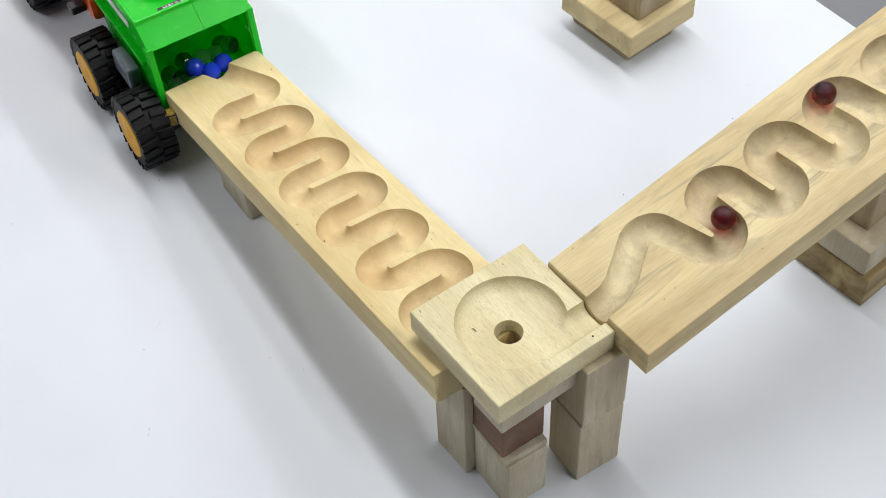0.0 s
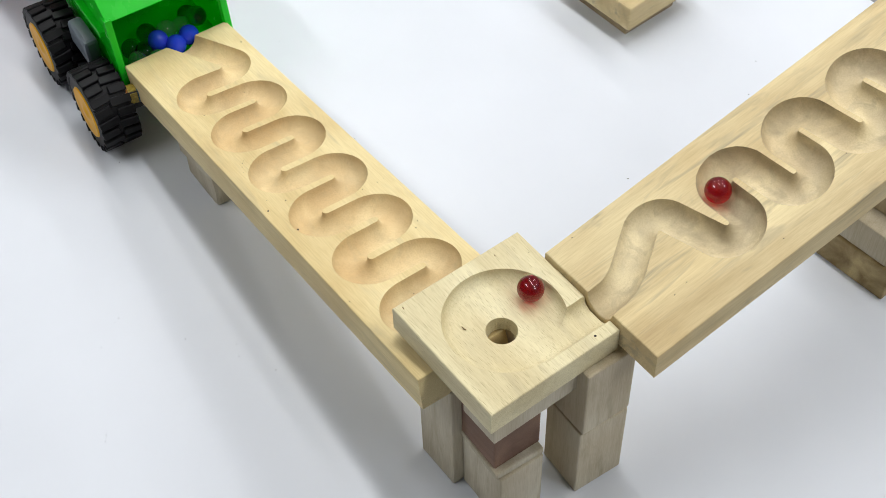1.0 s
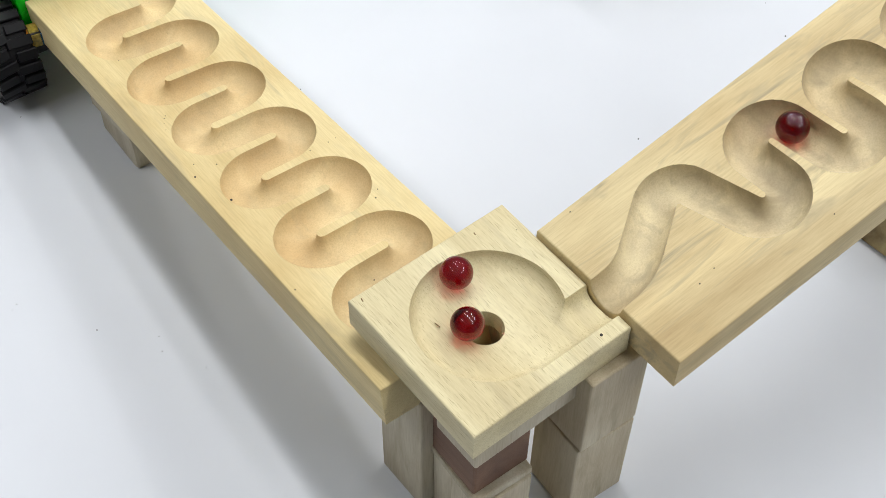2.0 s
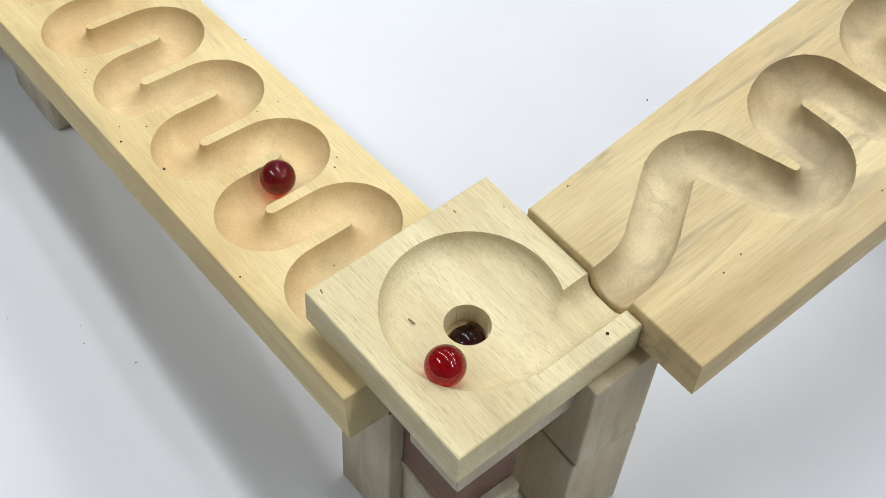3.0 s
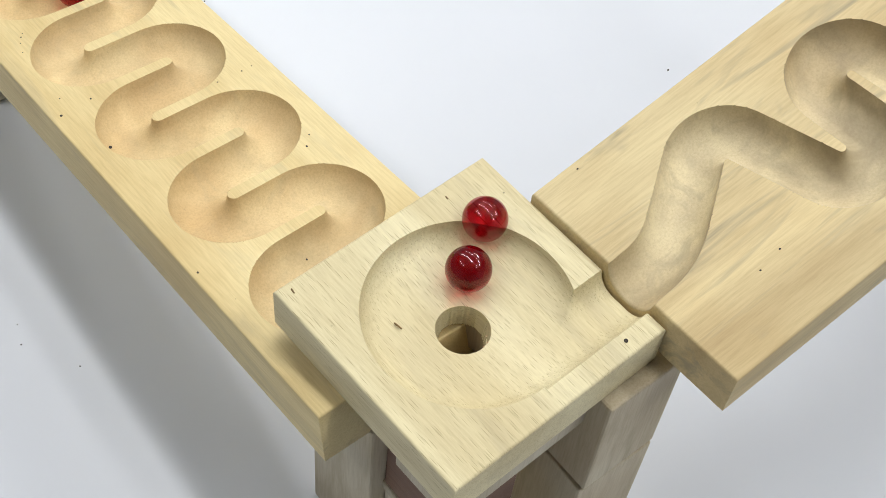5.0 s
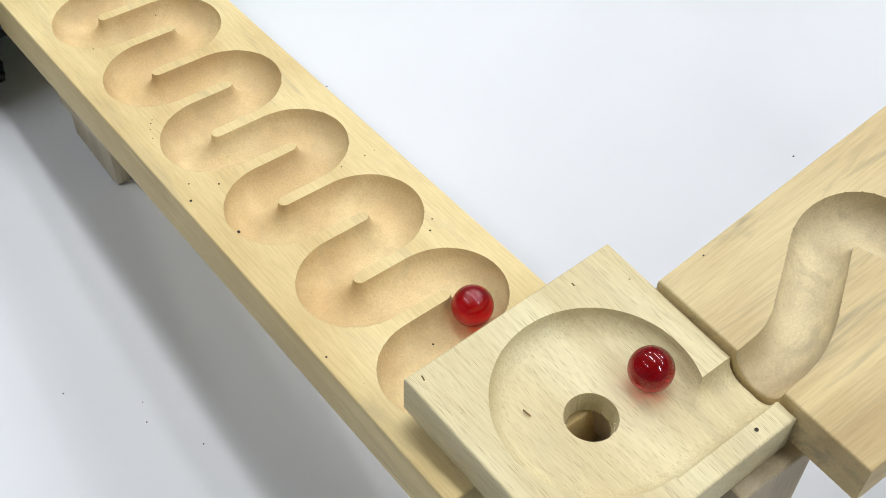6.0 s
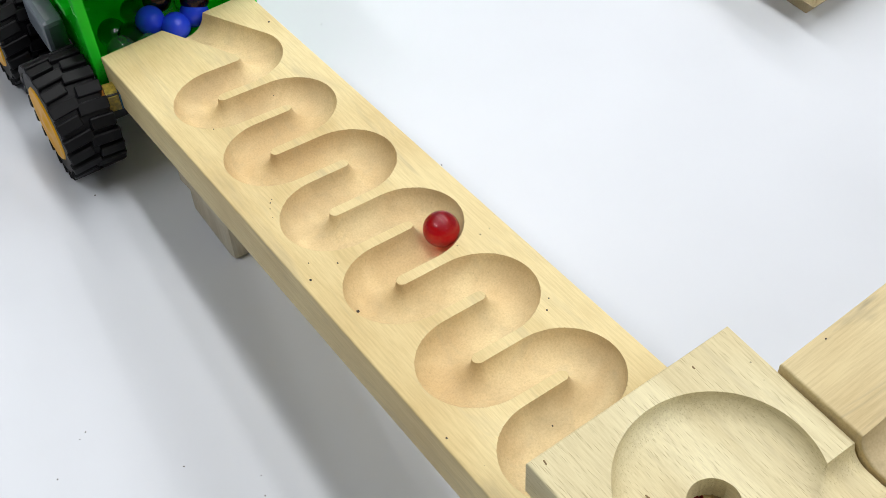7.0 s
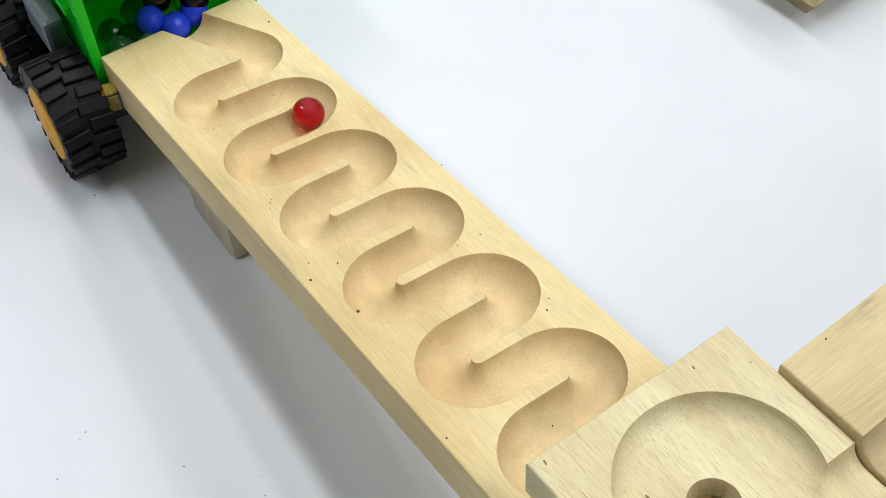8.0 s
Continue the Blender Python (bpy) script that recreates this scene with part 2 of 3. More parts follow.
def tube(r, h, centre=(0, 0, 0), m=None, seg=32, r2=None, bevel=0.0):
    bm = bmesh.new()
    bmesh.ops.create_cone(bm, cap_ends=True, segments=seg, radius1=r, radius2=r if r2 is None else r2, depth=h)
    if bevel:
        rim = [e for e in bm.edges if len(e.link_faces) == 2 and any(len(f.verts) > 4 for f in e.link_faces)]
        bmesh.ops.bevel(bm, geom=rim, offset=bevel, segments=2, profile=0.5, affect="EDGES")
    if m is not None:
        bmesh.ops.transform(bm, matrix=m, verts=bm.verts)
    bmesh.ops.translate(bm, vec=centre, verts=bm.verts)
    return bm


# ---- winding grooves ----
def belt(stops, step=0.0006):
    """A line that runs round circles (u, v, radius, turn) by their common tangents, from a first to a last point."""
    pts = [Vector(stops[0])]
    for i in range(1, len(stops) - 1):
        u, v, r, s = stops[i]
        c = Vector((u, v))

        def meet(other, toward):
            """Where the tangent between this circle and its neighbour touches this circle."""
            o = Vector(other[:2])
            d = (o - c).length
            reach = r + other[2] if len(other) > 2 else r
            a = math.acos(min(1, reach / d))
            base = math.atan2(o.y - c.y, o.x - c.x)
            return base + (a if toward else -a)

        a0 = meet(stops[i - 1], s > 0)
        a1 = meet(stops[i + 1], s < 0)
        while s > 0 and a1 < a0:
            a1 += 2 * math.pi
        while s < 0 and a1 > a0:
            a1 -= 2 * math.pi
        n = max(2, int(abs(a1 - a0) * r / step))
        for k in range(n + 1):
            a = a0 + (a1 - a0) * k / n
            pts.append(c + r * Vector((math.cos(a), math.sin(a))))
    pts.append(Vector(stops[-1]))
    out = []
    for a, b in zip(pts, pts[1:]):
        n = max(1, int((b - a).length / step))
        out += [a + (b - a) * k / n for k in range(n)]
    return np.array([tuple(p) for p in out + [pts[-1]]])


def lower_stops():
    stops = [(-0.115, 0.004)]
    for k in range(-1, 5):
        stops.append((-0.0013 + 0.0556 * k, 0.0092, 0.0139, -1))
        stops.append((0.0262 + 0.0551 * k, -0.0100, 0.0137, 1))
    return stops + [(0.31, 0.001)]


def upper_stops():
    stops = [(-0.125, -0.0008), (-0.1000, 0.0320, 0.0320, 1), (-0.0530, 0.0128, 0.0115, -1)]
    for k in range(0, 7):
        stops.append((-0.0215 + 0.0492 * k, -0.0085, 0.0120, 1))
        stops.append((0.0005 + 0.0486 * k, 0.0100, 0.0120, -1))
    return stops[:-1] + [(0.32, 0.0)]


def spread(lo, hi, step, soft):
    """Even grid lines with closer ones at both ends for the worn edges."""
    lead = [0.0, soft * 0.12, soft * 0.4, soft * 0.8]
    mid = np.linspace(lo + soft * 1.3, hi - soft * 1.3, int((hi - lo) / step))
    return np.array([lo + a for a in lead] + list(mid) + [hi - a for a in lead[::-1]])


def nearest(gu, gv, line, reach):
    """Distance of each grid point from a line, and the way to it, up to a reach."""
    d2 = np.full(gu.shape, reach * reach * 4)
    ou, ov = np.zeros(gu.shape), np.zeros(gu.shape)
    us, vs = gu[:, 0], gv[0]
    for u, v in line:
        i0, i1 = np.searchsorted(us, (u - reach, u + reach))
        j0, j1 = np.searchsorted(vs, (v - reach, v + reach))
        du, dv = gu[i0:i1, j0:j1] - u, gv[i0:i1, j0:j1] - v
        q = du * du + dv * dv
        hit = q < d2[i0:i1, j0:j1]
        d2[i0:i1, j0:j1][hit] = q[hit]
        ou[i0:i1, j0:j1][hit], ov[i0:i1, j0:j1][hit] = du[hit], dv[hit]
    return np.sqrt(d2), ou, ov


def carved(name, gu, gv, top, thick, mat, keep=None, bottom=True, milled=None, lean=0.0):
    """A solid with a carved top: a height grid, its sides and its underside, in one mesh."""
    nu, nv = gu.shape
    verts = np.stack([gu, gv, top], -1).reshape(-1, 3)
    idx = np.arange(nu * nv).reshape(nu, nv)
    quads = np.stack([idx[:-1, :-1], idx[1:, :-1], idx[1:, 1:], idx[:-1, 1:]], -1).reshape(-1, 4)
    if keep is not None:
        quads = quads[keep.reshape(-1)]
    ring = np.concatenate([idx[:, 0], idx[-1, 1:], idx[-2::-1, -1], idx[0, -2:0:-1]])
    low = verts[ring].copy()
    low[:, 2] = -thick
    base = len(verts) + np.arange(len(ring))
    nxt, bn = np.roll(ring, -1), np.roll(base, -1)
    sides = np.stack([ring, base, bn, nxt], -1)
    faces = quads.tolist() + sides.tolist()
    if bottom:
        faces.append(base[::-1].tolist())
    every = np.concatenate([verts, low])
    every[:, 0] += lean * every[:, 2] * np.clip((-0.085 - every[:, 0]) / 0.015, 0, 1)
    me = bpy.data.meshes.new(name)
    me.from_pydata(every.tolist(), [], faces)
    me.materials.append(mat)
    # carved faces take the second wood, which has groove shade in its colour
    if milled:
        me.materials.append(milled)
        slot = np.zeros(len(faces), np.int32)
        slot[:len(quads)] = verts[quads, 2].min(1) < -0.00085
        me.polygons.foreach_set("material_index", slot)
    flat = np.ones(len(faces), bool)
    flat[len(quads):] = False
    me.polygons.foreach_set("use_smooth", flat)
    me.update()
    me.set_sharp_from_angle(angle=radians(34))
    return me


def worn(gu, gv, soft):
    """How far a rounded edge falls below the flat top."""
    e = np.minimum(np.minimum(gu - gu.min(), gu.max() - gu), np.minimum(gv - gv.min(), gv.max() - gv))
    x = np.clip(soft - e, 0, soft)
    return soft - np.sqrt(np.maximum(soft * soft - x * x, 0))


def track_mesh(name, u0, u1, width, thick, line, half, depth, mat, milled, soft=0.0008, skew=0.0, lean=0.0):
    us, vs = spread(u0, u1, 0.00062, soft), spread(-width / 2, width / 2, 0.00055, soft)
    gu, gv = np.meshgrid(us, vs, indexing="ij")
    d, du, dv = nearest(gu, gv, line, half + 0.003)
    snap = (np.abs(d - half) < 0.00036) & (gu > u0 + soft * 2) & (gu < u1 - soft * 2)
    gu = np.where(snap, gu + du * (half / np.maximum(d, 1e-6) - 1), gu)
    gv = np.where(snap, gv + dv * (half / np.maximum(d, 1e-6) - 1), gv)
    d = np.where(snap, half, d)
    x = np.clip(d / half, 0, 1)
    top = -depth * np.maximum(1 - x ** 2.1, 0) ** 0.56
    top -= worn(gu, gv, soft)
    gu = gu - skew * gv * np.clip((-0.078 - gu) / 0.028, 0, 1)
    return carved(name, gu, gv, top, thick, mat, milled=milled, lean=lean)


def axes(o, u, v):
    n = Vector(u).cross(Vector(v)).normalized()
    m = Matrix.Identity(4)
    for i, a in enumerate((Vector(u).normalized(), n.cross(Vector(u)).normalized(), n)):
        m.col[i][:3] = a
    m.translation = o
    return m


LOWER = axes((0.0371, 0.1553, 0.1138), (0.0406, 0.9869, -0.1559), (-0.9991, 0.0423, 0.0078))
UPPER = axes((0.1945, 0.0110, 0.1857), (0.9523, -0.0725, 0.2965), (0.0748, 0.9972, 0.0036))
TOP, BLOCK_X, BLOCK_Y, BLOCK_T = 0.1503, 0.0920, 0.0910, 0.0188

# ---- room and table ----


def slab(name, lo, hi, mat, kind="structure", bevel=0.0):
    size = [b - a for a, b in zip(lo, hi)]
    ob = part(name, box(size, [(a + b) / 2 for a, b in zip(lo, hi)], bevel), mat)
    return tagged(ob, kind=kind)


RX0, RX1, RY0, RY1, RZ0 = -2.2, 3.2, -2.4, 3.2, -0.75
slab("floor", (RX0, RY0, RZ0 - 0.1), (RX1, RY1, RZ0), M_FLOOR)
slab("wall_west", (RX0 - 0.1, RY0 - 0.1, RZ0), (RX0, RY1 + 0.1, CEILING_Z), M_WALL)
slab("wall_east", (RX1, RY0 - 0.1, RZ0), (RX1 + 0.1, RY1 + 0.1, CEILING_Z), M_WALL)
slab("wall_south", (RX0, RY0 - 0.1, RZ0), (RX1, RY0, CEILING_Z), M_WALL)
slab("wall_north", (RX0, RY1, RZ0), (RX1, RY1 + 0.1, CEILING_Z), M_WALL)
slab("ceiling", (RX0 - 0.1, RY0 - 0.1, CEILING_Z), (RX1 + 0.1, RY1 + 0.1, CEILING_Z + 0.1), M_WALL)
# housings for the strips and for the added fill lamps alike
for lx, ly in LAMPS_AND_FILLS:
    lamp = thing("ceiling_light", "white ceiling strip light with a lit diffuser, some added as fill", "ceiling light", pose(lx, ly, CEILING_Z, 0, 0, -4), "ceiling lights")
    part("housing", box((0.26, 1.56, 0.06), (0, 0, -0.03), 0.004), M_WALL, lamp)
    part("diffuser", box((0.12, 1.50, 0.015), (0, 0, -0.0676), 0.003), M_LAMP, lamp, "glowing white diffuser")

table = thing("table", "white laminate table with a smooth glossy top", "table", pose(0, 0, 0))
part("tabletop", box((1.60, 2.10, 0.03), (-0.232, 0.35, -0.015), 0.002), M_TABLE, table)
for x, y in ((-0.95, -0.62), (0.50, -0.62), (-0.95, 1.32), (0.50, 1.32)):
    part("leg", box((0.05, 0.05, 0.72), (x, y, -0.39), 0.003), M_METAL, table, "grey steel leg")

# ---- the two winding tracks and the catch block ----
LOWER_LINE, UPPER_LINE = belt(lower_stops()), belt(upper_stops())
ob = new("lower_track", track_mesh("lower_track", -0.105, 0.298, 0.0868, 0.0255, LOWER_LINE, 0.0111, 0.0102, M_TRACK, M_MILLED_SHADE))
ob.matrix_basis = LOWER
tagged(ob, "pale yellow wooden board with a carved winding groove", "marble track")
ob = new("upper_track", track_mesh("upper_track", -0.1066, 0.300, 0.0955, 0.0190, UPPER_LINE, 0.0105, 0.0098, M_TRACK_B, M_MILLED_SHADE_B, skew=0.0785, lean=0.311))
ob.matrix_basis = UPPER
tagged(ob, "pale streaked wooden board with a carved wavy groove", "marble track")


def catch_mesh():
    """Square block with a round dish, an inlet at one side and a hole through the middle."""
    soft = 0.0010
    gu, gv = np.meshgrid(spread(0, BLOCK_X, 0.0005, soft), spread(0, BLOCK_Y, 0.0005, soft), indexing="ij")
    cx, cy, rad, hole, hcx, hcy = 0.0458, 0.0455, 0.0362, 0.0094, 0.0432, 0.0448

    def snap(cu, cv, r, ok):
        nonlocal gu, gv
        d = np.hypot(gu - cu, gv - cv)
        near = (np.abs(d - r) < 0.00036) & ok
        k = np.where(near, r / np.maximum(d, 1e-6), 1)
        gu, gv = cu + (gu - cu) * k, cv + (gv - cv) * k
        return np.where(near, r, np.hypot(gu - cu, gv - cv))

    inlet = (gu > cx) & (gv < 0.030)
    d = snap(cx, cy, rad, ~inlet)
    dh = snap(hcx, hcy, hole, d < rad * 0.8)
    floor_z = 0.0064 + 0.0028 * np.clip(1 - d / rad, 0, 1) + 0.0016 * np.clip((gu - 0.074) / 0.018, 0, 1)
    lane = np.where(gu > cx, np.minimum(gv - 0.0086, 0.0300 - gv), -1)
    wall = np.clip(np.maximum(rad - d, lane) / 0.0080, 0, 1)
    depth = floor_z * np.sqrt(np.maximum(1 - (1 - wall) ** 2.2, 0))
    top = -depth - worn(gu, gv, soft)
    inside = dh < hole - 1e-5
    low = np.hypot(gu - hcx - 0.0006, gv - hcy - 0.0008)
    top = np.where(inside, -0.0142, top)
    top = np.where(inside & (low < 0.0082), -BLOCK_T, top)
    deep = (top <= -BLOCK_T + 1e-6)
    keep = ~(deep[:-1, :-1] & deep[1:, :-1] & deep[1:, 1:] & deep[:-1, 1:])
    return carved("catch_block", gu, gv, top, BLOCK_T, M_CATCH, keep, bottom=False)


ob = new("catch_block", catch_mesh())
ob.matrix_basis = pose(0, 0, TOP)
tagged(ob, "square pale wooden block with a round dish and a central hole", "marble catcher")
# lower ring of the hole, lengthened downward to keep its inside dark
ring = bmesh.new()
for k in range(40):
    a0, a1 = 2 * math.pi * k / 40, 2 * math.pi * (k + 1) / 40
    prof = ((0.0084, -BLOCK_T + 0.001), (0.0084, -BLOCK_T - 0.0155), (0.0108, -BLOCK_T - 0.0155), (0.0108, -BLOCK_T + 0.001))
    loop = [[ring.verts.new((0.0440 + r * math.cos(a), 0.0458 + r * math.sin(a), z)) for r, z in prof] for a in (a0, a1)]
    for i in range(4):
        j = (i + 1) % 4
        ring.faces.new((loop[0][i], loop[0][j], loop[1][j], loop[1][i]))
bmesh.ops.remove_doubles(ring, verts=ring.verts, dist=1e-6)
bmesh.ops.recalc_face_normals(ring, faces=ring.faces)
part("outlet", ring, M_BROWN, ob, "brown wooden ring under the hole, lengthened to shut out light")
part("nail_hole", tube(0.0007, 0.0006, (0.0783, 0.0052, 0.0000), None, 16), M_HOLE, ob, "small dark hole")
for x, y, z, l, a in ((0.0265, 0.0585, -0.0066, 0.0036, 97), (0.0052, 0.0872, 0.0, 0.0022, 80), (0.0700, 0.0850, 0.0, 0.0016, 85)):
    part("scratch", box((l, 0.0006, 0.0005), (0, 0, 0), 0.0002, 1), M_SCRATCH, ob, "short brown scratch").matrix_basis = pose(x, y, z, 0, 0, a)

SPECKS = bpy.data.meshes.new("wood_speck")
bm = tube(1.0, 1.0, (0, 0, 0), None, 10)
bm.to_mesh(SPECKS)
bm.free()
SPECKS.materials.append(M_HOLE)
for board, spots in (
    ("lower_track", ((0.2638, -0.0390, 7), (0.0794, 0.0391, 7), (0.0808, 0.0251, 5), (0.0890, 0.0348, 4), (0.0508, 0.0329, 8), (-0.0263, 0.0407, 5), (0.2009, 0.0248, 4), (0.0559, -0.0310, 4), (0.0562, -0.0359, 3), (0.0070, -0.0306, 4), (0.0022, -0.0262, 5), (0.1052, -0.0437, 4), (0.1363, 0.0274, 3), (0.2049, -0.0102, 3), (-0.0460, 0.0071, 4), (0.131, 0.031, 3), (0.1345, 0.0290, 4), (0.1250, 0.0330, 3))),
    ("upper_track", ((-0.0926, 0.0448, 4), (-0.0717, -0.0241, 4), (-0.0440, 0.0537, 4), (-0.0619, -0.0225, 4), (-0.0049, -0.0375, 4), (0.0440, 0.0495, 4))),
):
    for u, v, r in spots:
        speck = new("wood_speck", SPECKS)
        speck.parent, speck.scale = bpy.data.objects[board], (r * 1e-4, r * 0.8e-4, 2e-4)
        speck.location, speck["label"] = (u, v, 0.0), "tiny dark speck"

# dust on the table
TABLE_SPECKS = ((-0.099, 0.298, 0.0004), (-0.152, 0.218, 0.0004), (-0.216, 0.298, 0.0004), (-0.146, 0.463, 0.0004), (0.438, 0.204, 0.0003), (0.056, 0.520, 0.0004), (0.146, 0.468, 0.0003), (-0.121, 0.283, 0.0004), (-0.071, 0.253, 0.0004), (-0.026, 0.430, 0.0004), (-0.049, 0.217, 0.0004), (-0.035, 0.192, 0.0004), (-0.103, 0.296, 0.0003), (-0.045, 0.227, 0.0003), (-0.155, 0.214, 0.0004))
bm = bmesh.new()
for x, y, r in TABLE_SPECKS:
    bmesh.ops.create_icosphere(bm, subdivisions=1, radius=r, matrix=pose(x, y, r * 0.4))
tagged(part("dust", bm, M_HOLE), "scattered tiny dark dust specks on the table", "dust", kind="stuff")


# ---- supports ----
def block(name, label, size, place, mat, turn=0.0, bevel=0.0012, group="wooden building blocks"):
    ob = part(name, box(size, (0, 0, size[2] / 2), bevel, 2), mat)
    ob.matrix_basis = pose(*place, 0, 0, turn)
    return tagged(ob, label, "wooden block", group)


block("wooden_block", "pale upright wooden block carrying the lower track", (0.034, 0.034, 0.106), (0.0245, 0.0640, 0), M_PALE)
block("wooden_block", "pale upright wooden block in front of the tower", (0.032, 0.040, 0.0548), (0.0300, 0.0260, 0), M_PALE, -2)
block("wooden_block", "thin pale wooden slat under a red-brown block", (0.035, 0.040, 0.006), (0.0300, 0.0275, 0.0548), M_PALE, -4)
block("wooden_block", "red-brown wooden block in the tower", (0.034, 0.034, 0.0480), (0.0305, 0.0290, 0.0608), M_RED, -2)
block("wooden_block", "pale grey wooden block under the catch block", (0.074, 0.029, 0.0225), (0.0425, 0.0185, 0.1088), M_PALE)
# the chip is added, out of sight, to stop light rising into the hole
block("wooden_block", "thin brown wooden chip added under the hole to block light", (0.032, 0.0280, 0.0030), (0.0430, 0.0485, 0.1088), M_BROWN)
block("wooden_block", "brown upright wooden block standing on the table", (0.036, 0.034, 0.0690), (0.0840, 0.0110, 0), M_TAN, -4)
block("wooden_block", "pale upright wooden block carrying the upper track", (0.036, 0.034, 0.0620), (0.0845, 0.0110, 0.0690), M_TAN, -2)


block("wooden_block", "pale wooden block propping the far end of the lower track", (0.038, 0.044, 0.0300), (0.0275, 0.3640, 0.0290), M_PALE, 3)
block("wooden_block", "pale wooden block lying under a second block", (0.036, 0.046, 0.0288), (0.0290, 0.3650, 0), M_PALE, -2, 0.003)
block("wooden_plank", "weathered wooden plank with dark knots flat on the table", (0.075, 0.066, 0.0300), (0.3680, 0.0140, 0), M_DARK, 4)
block("wooden_block", "pale grey wooden slab lying on a weathered plank", (0.072, 0.056, 0.0260), (0.3680, 0.0150, 0.0302), M_PALE, 4)
block("wooden_block", "brown wooden block standing on a pale slab", (0.042, 0.040, 0.0800), (0.3680, 0.0230, 0.0564), M_BROWN, 6)
block("wooden_block", "pale wooden block carrying the high end of the upper track", (0.042, 0.040, 0.0640), (0.3670, 0.0200, 0.1366), M_PALE, 3)
block("wooden_block", "small brown wooden block flat on the table", (0.056, 0.072, 0.0160), (0.4030, 0.3310, 0), M_BROWN, 2)
block("wooden_slab", "thick pale wooden slab resting on a smaller block", (0.082, 0.088, 0.0240), (0.4060, 0.3290, 0.0162), M_TRACK_B, 3, 0.002)
block("wooden_block", "dark brown wooden block on top of a pale slab", (0.046, 0.052, 0.0500), (0.4090, 0.3220, 0.0404), M_BROWN, 3)

# ---- toy dump truck ----
truck = thing("toy_truck", "green and orange plastic toy dump truck with big black wheels", "toy truck", pose(0.0365, 0.4480, 0, 0, 0, -4.0))


def wall_panel(outline, thick, x, lean):
    """A side of the hopper: an outline in y and z, given thickness and a lean outward."""
    bm = prism(outline, thick, 0.0008)
    bmesh.ops.transform(bm, matrix=pose(x, 0, 0, 0, lean, 0), verts=bm.verts)
    return bm


hopper = part("hopper", box((0.086, 0.120, 0.003), (0, 0.062, 0.0440), 0.0006), M_GREEN, truck, "bright green plastic hopper, open at the back")
hopper.matrix_basis = pose(0.0120, 0.0015, 0)
side = [(0.000, 0.038), (0.120, 0.038), (0.120, 0.121), (0.022, 0.121), (0.006, 0.109)]
for sx in (-1, 1):
    part("side_wall", wall_panel(side, 0.0030, sx * 0.0430, 0), M_GREEN, hopper)
    part("side_ledge", box((0.006, 0.100, 0.005), (sx * 0.0466, 0.070, 0.086), 0.001), M_GREEN, hopper)
    part("rear_flange", prism([(-0.004, 0.036), (0.003, 0.036), (0.011, 0.110), (0.004, 0.110)], 0.0055, 0.0007), M_GREEN, hopper).matrix_basis = pose(sx * 0.0450, 0, 0)
part("front_wall", box((0.086, 0.003, 0.082), (0, 0.120, 0.080), 0.0006), M_GREEN, hopper)
part("hood", prism([(0.0035, 0.1085), (0.0215, 0.1235), (0.0235, 0.1205), (0.0065, 0.1065)], 0.0930, 0.0006), M_GREEN, hopper)
part("deck", box((0.093, 0.102, 0.003), (0, 0.0725, 0.1226), 0.0008), M_GREEN, hopper)
part("deck_rim", box((0.093, 0.003, 0.004), (0, 0.0235, 0.1250), 0.0008), M_GREEN, hopper)
for sx in (-1, 1):
    part("deck_rim", box((0.003, 0.098, 0.004), (sx * 0.0450, 0.0740, 0.1250), 0.0008), M_GREEN, hopper)
    part("side_print", box((0.0008, 0.060, 0.007), (sx * 0.0450, 0.078, 0.1060), 0.0002), M_WHITE, hopper, "white printed sticker")
part("hood_seam", box((0.0012, 0.021, 0.0008), (0, 0, 0), 0.0002), M_GREEN, hopper).matrix_basis = pose(0.004, 0.0125, 0.1166, 39.8, 0, 0)
bm = bmesh.new()
bmesh.ops.create_uvsphere(bm, u_segments=32, v_segments=16, radius=1.0)
bmesh.ops.scale(bm, vec=(0.034, 0.036, 0.020), verts=bm.verts)
bmesh.ops.translate(bm, vec=(0.0120, 0.0730, 0.1250), verts=bm.verts)
part("load", bm, M_LOAD, truck, "rounded brown plastic load", True)

badge = part("badge", box((0.034, 0.0066, 0.0010), (0, 0, 0), 0.0004), M_BLACK, truck, "black badge with white letters")
badge.matrix_basis = pose(0.0060, 0.0285, 0.1246, 0, 0, 0)
text = bpy.data.curves.new("badge_letters", "FONT")
text.body, text.size, text.align_x, text.align_y, text.extrude = "HAULAGE", 0.0058, "CENTER", "CENTER", 0.0001
text.materials.append(M_WHITE)
letters = new("badge_letters", text)
letters.parent = badge
letters.matrix_basis = pose(0, 0, 0.0007)

part("chassis", box((0.046, 0.290, 0.014), (0, 0.145, 0.0330), 0.002), M_BLACK, truck)
part("bumper", box((0.090, 0.008, 0.010), (0, 0.002, 0.0300), 0.001), M_BLACK, truck)
